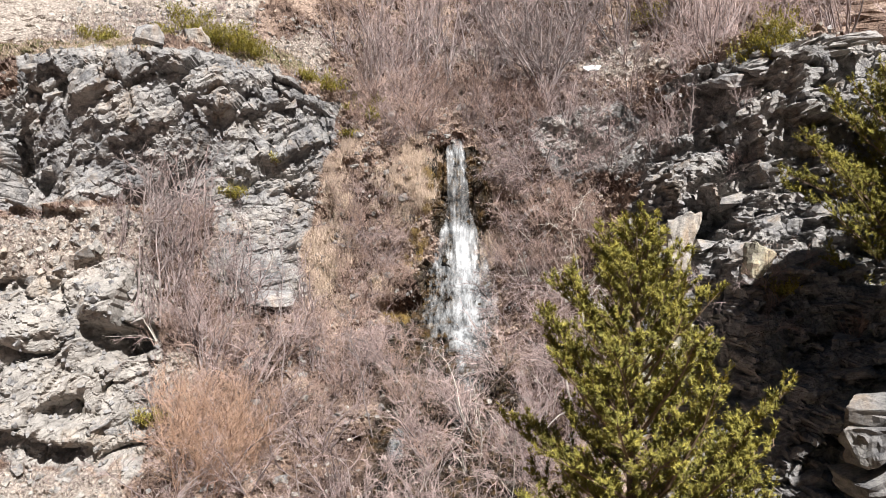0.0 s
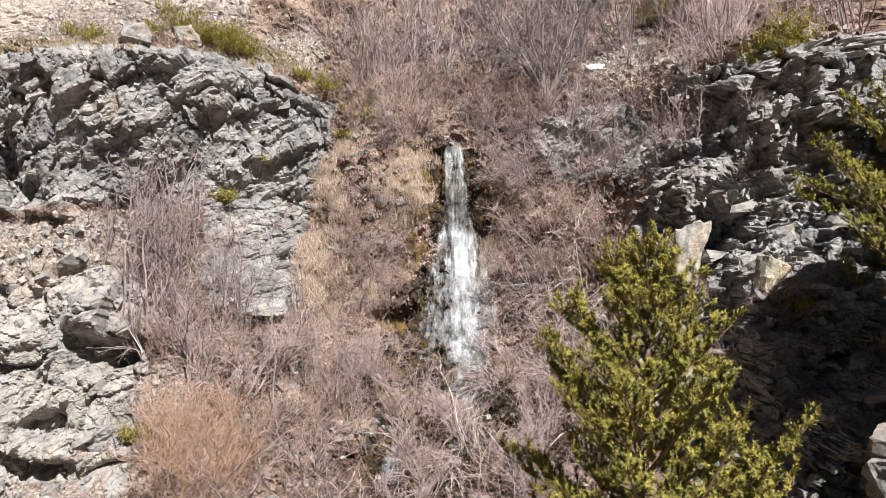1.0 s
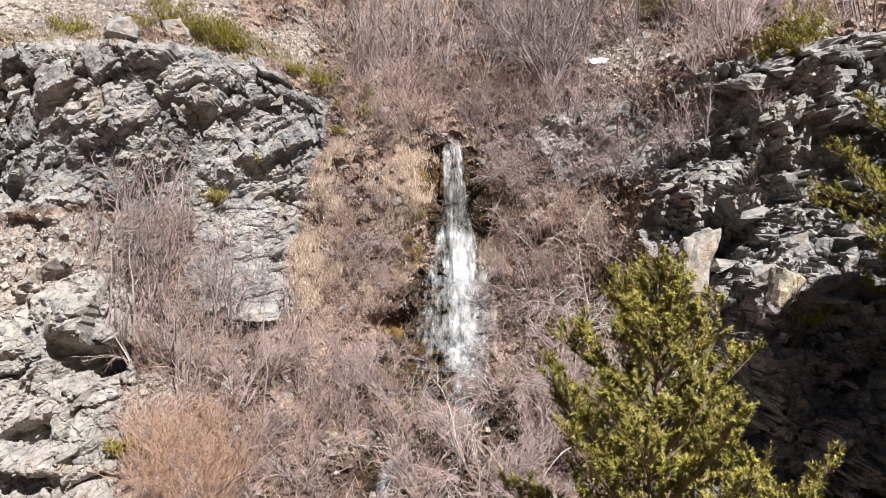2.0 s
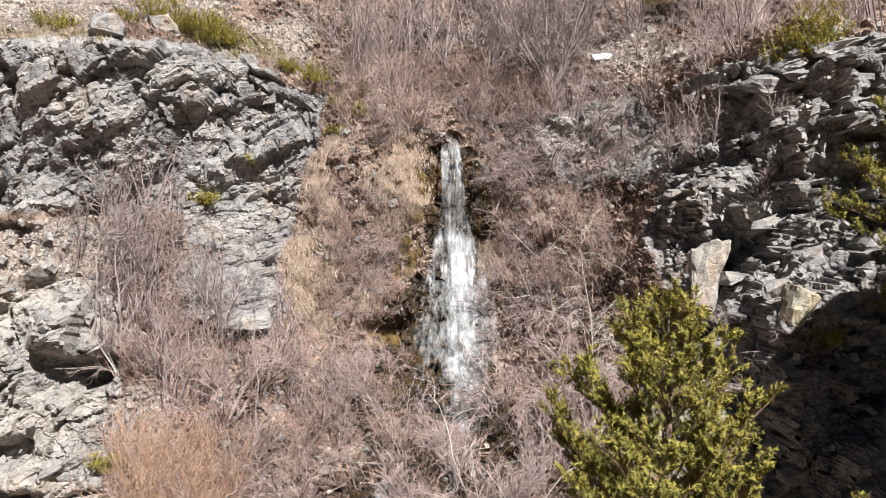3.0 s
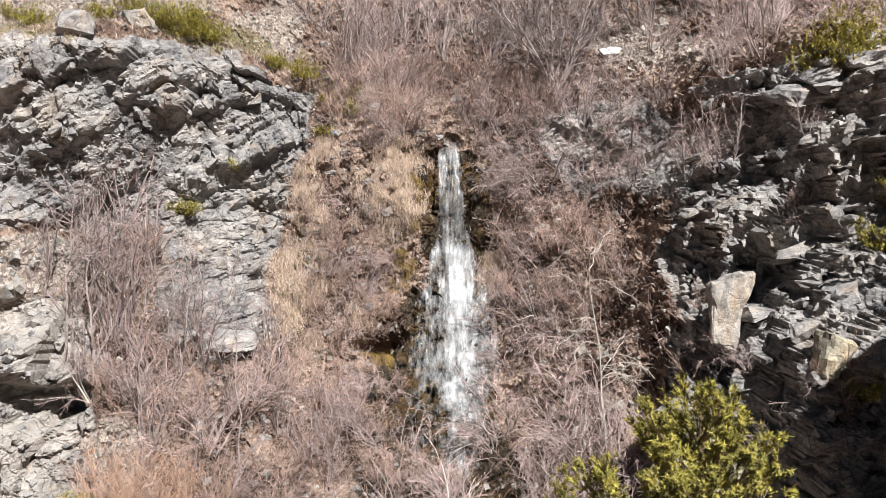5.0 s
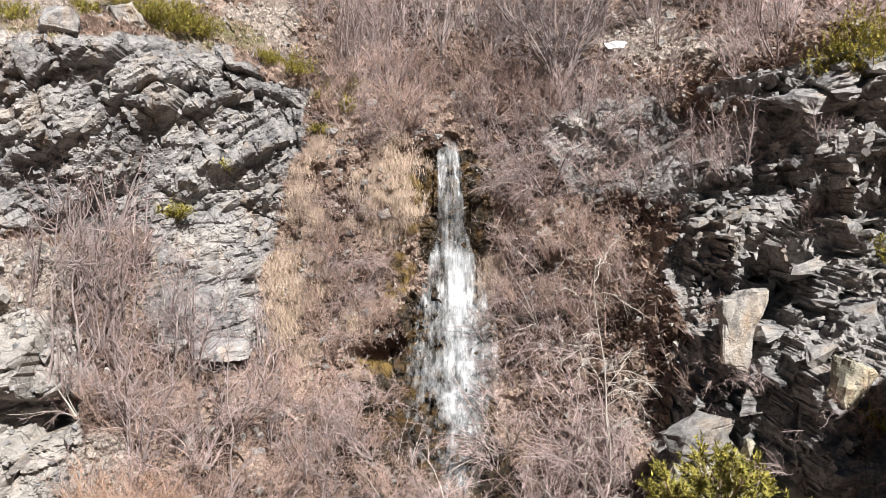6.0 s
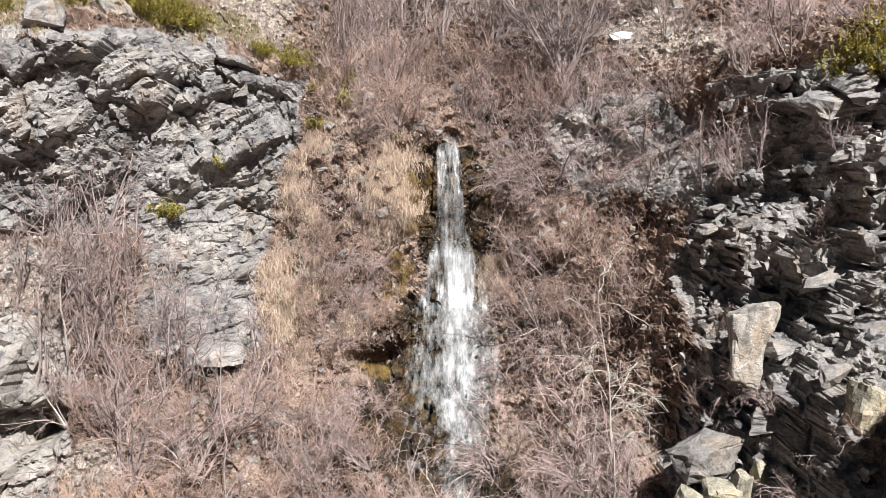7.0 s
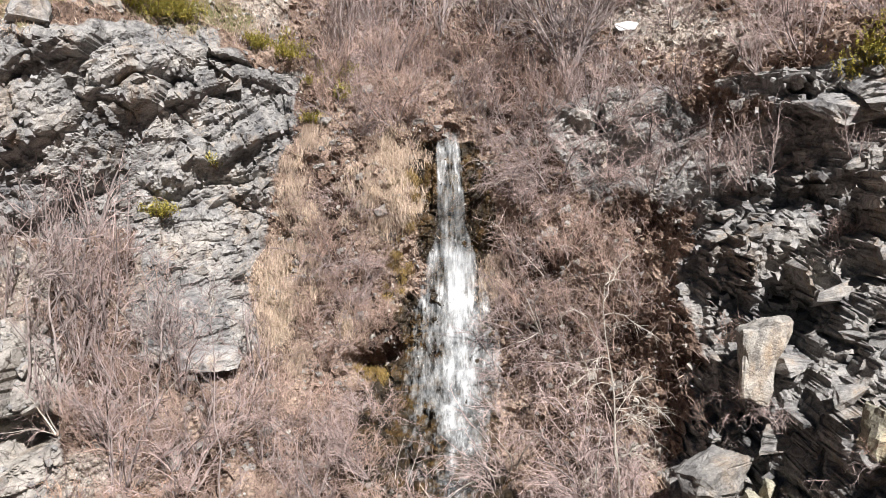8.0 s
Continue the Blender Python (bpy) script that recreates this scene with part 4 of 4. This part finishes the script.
def tussock_mesh(seed, wide, drop, count, mat):
    """A clump of long dead grass that arches out from its root and hangs down."""
    r = random.Random(seed)
    v, f = [], []
    for _ in range(count):
        root = Vector((r.gauss(0, 0.3) * wide, r.uniform(-0.04, 0.06), r.gauss(0, 0.16) * drop))
        a = r.gauss(0, 0.95)
        out = Vector((math.sin(a), -math.cos(a), 0))
        ln = drop * r.uniform(0.3, 1.15)
        far = r.uniform(0.2, 0.6) * ln
        pts = [root, root + out * far * 0.55 + Vector((0, 0, r.uniform(-0.05, 0.2) * ln)), root + out * far * 0.95 + Vector((r.gauss(0, 0.08) * ln, 0, -0.3 * ln)), root + out * far * r.uniform(0.7, 1.2) + Vector((r.gauss(0, 0.16) * ln, 0, -r.uniform(0.6, 1.0) * ln))]
        side = Vector((math.cos(a + r.gauss(0, 0.6)), math.sin(a), 0)) * r.uniform(0.002, 0.0042)
        k = len(v)
        for p, w in zip(pts, (0.8, 1.0, 0.8)):
            v.extend((p - side * w, p + side * w))
        v.append(pts[3])
        f.extend(((k, k + 1, k + 3, k + 2), (k + 2, k + 3, k + 5, k + 4), (k + 4, k + 5, k + 6)))
    return mesh_of("grass_tussock", v, f, mat)


def tussocks(label, meshes, seed, count, x0, x1, z0, z1, lo=0.7, hi=1.2):
    r = random.Random(seed)
    for k in range(count):
        x, z = r.uniform(x0, x1), z1 + (z0 - z1) * (k + r.random()) / count
        ob = tagged(new("grass_tussock", r.choice(meshes)), label, "grass", "grass tussocks")
        ob.matrix_world = Matrix.Translation(at(x, z, 0.03)) @ pose(0, 0, 0, r.gauss(0, 8), r.gauss(0, 8), r.gauss(0, 20)) @ Matrix.Scale(r.uniform(lo, hi), 4)


STRAW_TUFTS = [tussock_mesh(40 + k, 0.5, 0.46, 240, M_STRAW) for k in range(4)]
OCHRE_TUFTS = [tussock_mesh(50 + k, 0.45, 0.42, 170, M_OCHRE) for k in range(2)]
PALE_STRAW = "long straw-coloured dead grass hanging in a tussock over the rock"
OCHRE = "wet ochre grass and moss hanging from a dripping ledge"
tussocks(PALE_STRAW, STRAW_TUFTS, 1, 11, -4.2, -3.3, 3.2, 4.7, 0.5, 1.3)
tussocks(PALE_STRAW, STRAW_TUFTS, 2, 12, -3.8, -2.9, 4.9, 5.8)
tussocks(PALE_STRAW, STRAW_TUFTS, 3, 15, -4.5, -3.95, 0.1, 2.4, 0.6, 1.3)
tussocks(PALE_STRAW, STRAW_TUFTS, 4, 12, -3.7, -3.1, 0.9, 2.9)
tussocks(PALE_STRAW, STRAW_TUFTS, 5, 22, -1.7, -0.3, 2.9, 5.3, 0.5, 1.4)
tussocks(PALE_STRAW, STRAW_TUFTS, 6, 12, -2.6, -1.3, 2.6, 4.8, 0.5, 1.1)
tussocks(OCHRE, OCHRE_TUFTS, 7, 12, -2.0, -1.0, -0.75, -0.45)
tussocks(PALE_STRAW, STRAW_TUFTS, 8, 9, 1.55, 2.1, 0.9, 2.3, 0.6, 0.9)
tussocks(OCHRE, OCHRE_TUFTS, 9, 8, -1.3, -0.6, 1.0, 2.2, 0.6, 0.9)
tussocks(PALE_STRAW, STRAW_TUFTS, 10, 6, -3.5, -3.2, -0.7, 0.0)
tussocks(OCHRE, OCHRE_TUFTS, 11, 8, -0.75, -0.35, 2.4, 4.4, 0.6, 0.9)


def scree(name, label, mat, seed, spots, size):
    """Loose angular stones: small slanted boxes, all different."""
    r = np.random.RandomState(seed)
    x, z = spots
    _, _, p = nearest(x, z)
    n = len(x)
    cube = np.array([(a, b, c) for a in (-1, 1) for b in (-1, 1) for c in (-1, 1)], dtype=float)
    s = r.uniform(*size, (n, 1, 1)) * r.uniform(0.45, 1.0, (n, 1, 3))
    v = cube[None] * s * r.uniform(0.6, 1.15, (n, 8, 1))
    q = r.normal(0, 1, (n, 3, 3))
    q = np.linalg.qr(q)[0]
    v = np.einsum("nij,nkj->nki", q, v) + p[:, None, :]
    box = ((0, 1, 3, 2), (4, 6, 7, 5), (0, 4, 5, 1), (2, 3, 7, 6), (0, 2, 6, 4), (1, 5, 7, 3))
    faces = [tuple(8 * k + j for j in q4) for k in range(n) for q4 in box]
    return tagged(new(name, mesh_of(name, v.reshape(-1, 3), faces, mat)), label, "stones", kind="stuff")


scree("scree", "loose grey and pale stones strewn over the slope", M_STONE, 81, cover_spots(5, 5000, SOIL, -15, 11, -5.5, 11), (0.02, 0.09))
scree("talus", "pale angular stones of a scree lying on bare earth", M_STONE, 83, cover_spots(7, 5200, np.clip(MASKS["talus"] - MASKS["rock"], 0, 1), -15, 9, -5.5, 12), (0.03, 0.15))
scree("rubble", "broken stone lying on ledges of the cliffs", M_STONE_GREY, 82, cover_spots(6, 4000, MASKS["rock"], -15, 11, -5, 8), (0.02, 0.11))


# ---- rocks ----
def block_mesh(name, seed, size, mat, points=16, cuts=3):
    """A broken block of stone: the hull of random points on a squashed box, its faces roughened."""
    r = random.Random(seed)
    bm = bmesh.new()
    for _ in range(points):
        v = [r.uniform(-1, 1) for _ in range(3)]
        a = r.choice((0, 1, 2, 2))
        v[a] = math.copysign(r.uniform(0.8, 1.0), v[a])
        bm.verts.new(v)
    hull = bmesh.ops.convex_hull(bm, input=bm.verts)
    bmesh.ops.delete(bm, geom=list({g for g in hull["geom_interior"] + hull["geom_unused"] if isinstance(g, bmesh.types.BMVert)}), context="VERTS")
    if cuts:
        bmesh.ops.subdivide_edges(bm, edges=bm.edges, cuts=cuts, use_grid_fill=True)
        bmesh.ops.triangulate(bm, faces=bm.faces)
    for v in bm.verts:
        step = math.floor(3.3 * v.co.z + 1.2 * noise.noise(v.co * 1.3 + Vector((seed, 3, 0)))) / 3.3
        n = 0.10 * noise.fractal(v.co * 1.7 + Vector((seed, 0, 0)), 0.9, 2.0, 4) + 0.07 * noise.cell(Vector((seed, step * 9, math.floor(2 * v.co.x)))) if cuts else 0.0
        v.co += v.co.normalized() * n
        v.co = Vector((v.co.x * size[0], v.co.y * size[1], v.co.z * size[2]))
    bmesh.ops.recalc_face_normals(bm, faces=bm.faces)
    me = bpy.data.meshes.new(name)
    bm.to_mesh(me)
    bm.free()
    me.shade_flat()
    me.materials.append(mat)
    return me


def rock(name, label, p, size, seed, mat=M_STONE, turn=(0, 0, 0), points=18, cuts=5, category="rock"):
    ob = tagged(new(name, block_mesh(name, seed, size, mat, points, cuts)), label, category)
    ob.matrix_world = Matrix.Translation(p) @ pose(0, 0, 0, *turn)
    return ob


def wedge(name, label, p, low, high, tall, deep, slant, seed, mat, turn):
    """A leaning block of stone: narrow at the foot, with a slanting top and chipped edges."""
    bm = bmesh.new()
    bmesh.ops.create_cube(bm, size=2.0)
    for v in bm.verts:
        w = high if v.co.z > 0 else low
        v.co = Vector((v.co.x * w, v.co.y * deep * (1.0 if v.co.z > 0 else 0.8), v.co.z * tall + (slant * v.co.x if v.co.z > 0 else 0)))
    bmesh.ops.bevel(bm, geom=bm.edges[:], offset=0.05, segments=1, affect="EDGES")
    bmesh.ops.triangulate(bm, faces=bm.faces)
    bmesh.ops.subdivide_edges(bm, edges=bm.edges, cuts=5, use_grid_fill=True)
    bmesh.ops.triangulate(bm, faces=bm.faces)
    for v in bm.verts:
        q = v.co + Vector((seed, 0, 0))
        v.co += v.co.normalized() * (0.09 * noise.fractal(q * 1.8, 0.9, 2.0, 4) + 0.04 * noise.cell(q * 3.1) - 0.03 * noise.cell(q * 6.3))
    me = bpy.data.meshes.new(name)
    bm.to_mesh(me)
    bm.free()
    me.shade_flat()
    me.materials.append(mat)
    ob = tagged(new(name, me), label, "rock")
    ob.matrix_world = Matrix.Translation(p) @ pose(0, 0, 0, *turn)
    return ob


wedge("rock_block", "upright pale rock block lodged in the cliff", (5.85, 21.1, 1.62), 0.22, 0.42, 0.66, 0.34, 0.18, 3, M_STONE, (-6, 6, -12))
wedge("rock_block", "pale lichen-covered block leaning in the shade", at(7.0, 1.1, 0.12), 0.14, 0.26, 0.32, 0.24, -0.1, 8, M_STONE_LICHEN, (0, 14, 20))
rock("boulder", "broad grey boulder spotted with lichen at the gully's foot", (4.9, 20.9, -0.42), (0.62, 0.55, 0.38), 5, M_STONE_DARK, (0, -8, 25), 22)
for n, (x, y, z, a, c) in enumerate(((5.15, 20.2, -1.05, 0.34, 0.24), (4.6, 20.2, -1.25, 0.4, 0.22), (5.5, 20.3, -1.0, 0.26, 0.3), (5.0, 19.8, -1.5, 0.42, 0.26), (5.6, 19.7, -1.55, 0.36, 0.3), (4.4, 19.8, -1.75, 0.4, 0.24), (5.85, 20.4, -0.75, 0.24, 0.2))):
    rock("boulder", "yellowish lichen-covered boulder in a heap at the gully's foot", (x, y - 0.1, z + 0.28), (a, a * 0.8, c), 70 + n, M_STONE_LICHEN, (9 * math.sin(n), 12 * math.cos(n * 1.9), 47 * n), 20, 4)
rock("boulder", "dark boulder on the rim of the cliff", at(-9.2, 8.1, 0.2), (0.5, 0.4, 0.35), 9, M_STONE_GREY, (0, 10, 30))
rock("boulder", "pale rock beside the stones of the rim", at(-8.4, 8.6, 0.1), (0.4, 0.35, 0.4), 10, M_STONE, (0, -15, 30))
rock("stone_slab", "flat grey slab lying at the foot of the layered step", at(-5.4, 0.0, 0.35), (0.75, 0.5, 0.12), 11, M_STONE_GREY, (25, -6, 10))
rock("stone_slab", "flat grey slab lying at the foot of the layered step", at(-6.6, 0.2, 0.3), (0.5, 0.4, 0.10), 12, M_STONE_GREY, (25, 4, -10))
for n, (x, y, z, a) in enumerate(((7.75, 22.75, 5.98, 0.62), (8.55, 22.4, 6.2, 0.7), (9.4, 21.9, 6.5, 0.8), (8.3, 22.75, 6.42, 0.5), (9.1, 22.3, 6.72, 0.6), (10.2, 21.6, 6.75, 0.7))):
    rock("stone_slab", "thick grey slab jutting from the rim of the layered cliff", (x, y, z), (a, 0.75, 0.17), 140 + n, M_STONE_GREY, (14 + 3 * math.sin(n), -9, -12 + 7 * math.cos(n * 2.0)), 22, 4)
# added out of view on the right, only to shade the lower gully
SHADE_STACK = thing("rock_buttress", "tall broken buttress of grey rock shading the gully", "rock")
SHADE_STACK.location = (10.0, 13.0, -6.2)
for n in range(14):
    ob = part("block", block_mesh("block", 60 + n, (2.35 - 0.05 * n, 1.7, 0.75), M_STONE_GREY, 14, 3), SHADE_STACK)
    ob.matrix_basis = Matrix.Translation((0.25 * math.sin(n * 1.7), 0.2 * math.cos(n * 2.3), 0.95 * n)) @ pose(0, 0, 0, 4 * math.sin(n), 5 * math.cos(n * 1.3), 31 * n)
PILLAR = thing("rock_pillar", "broken pale rock pillar rising from the shade", "rock")
PILLAR.location = (7.4, 14.1, -5.4)
for n in range(9):
    ob = part("block", block_mesh("block", 40 + n, (0.55 + 0.12 * math.sin(n * 2.1), 0.62, 0.36), M_STONE_DARK, 14, 4), PILLAR)
    ob.matrix_basis = Matrix.Translation((0.16 * math.sin(n * 1.7) - 0.03 * n, 0.1 * math.cos(n * 2.3), 0.52 * n)) @ pose(0, 0, 0, 4 * math.sin(n), 5 * math.cos(n * 1.3), 31 * n)

# ---- snow ----
rock("snow_patch", "small patch of old white snow on the slope", at(5.6, 8.35, 0.26), (0.34, 0.2, 0.05), 12, M_SNOW, (38, -8, 8), 16, 3, "snow")

# ---- the blocks of which the cliffs are broken ----
CLIFF_L, CLIFF_R = bpy.data.objects["cliff_1"], bpy.data.objects["cliff_2"]
SLABS = [block_mesh("rock", 300 + n, (1, 1, 1), M_LAND_ROCK, 11 + n % 5, 2) for n in range(14)]


def cliff_blocks(parent, count, seed, mask, area, dip, size, flat):
    r = random.Random(seed)
    done = 0
    for _ in range(count * 12):
        if done >= count:
            return
        x, z = r.uniform(area[0], area[1]), r.uniform(area[2], area[3])
        i, k = int(np.searchsorted(GX, x)), int(np.searchsorted(GZ, z))
        if mask.reshape(NX, NZ)[i, k] < 0.6 or math.hypot(x + 9.0, z + 1.0) < 0.9:
            continue
        w = size[0] * (size[1] / size[0]) ** (r.random() ** 1.5)
        ob = part("rock", r.choice(SLABS), parent)
        ob.matrix_basis = Matrix.Translation(at(x, z, -0.15 * w)) @ pose(0, 0, 0, r.gauss(6, 9), dip + r.gauss(0, 8), r.gauss(0, 28)) @ Matrix.Diagonal((w * r.uniform(0.8, 1.4), w * r.uniform(0.7, 1.1), w * r.uniform(*flat), 1))
        done += 1


cliff_blocks(CLIFF_R, 300, 5, KINDS[1], (4.9, 11.5, -4.5, 7.2), -12, (0.10, 0.42), (0.25, 0.6))
cliff_blocks(CLIFF_L, 240, 6, KINDS[0], (-14, -3.9, -4.4, 7.8), -25, (0.08, 0.30), (0.35, 0.8))
cliff_blocks(bpy.data.objects["ground"], 280, 8, SOIL, (-14, 9.5, -4.8, 9.2), -8, (0.05, 0.24), (0.4, 0.9))
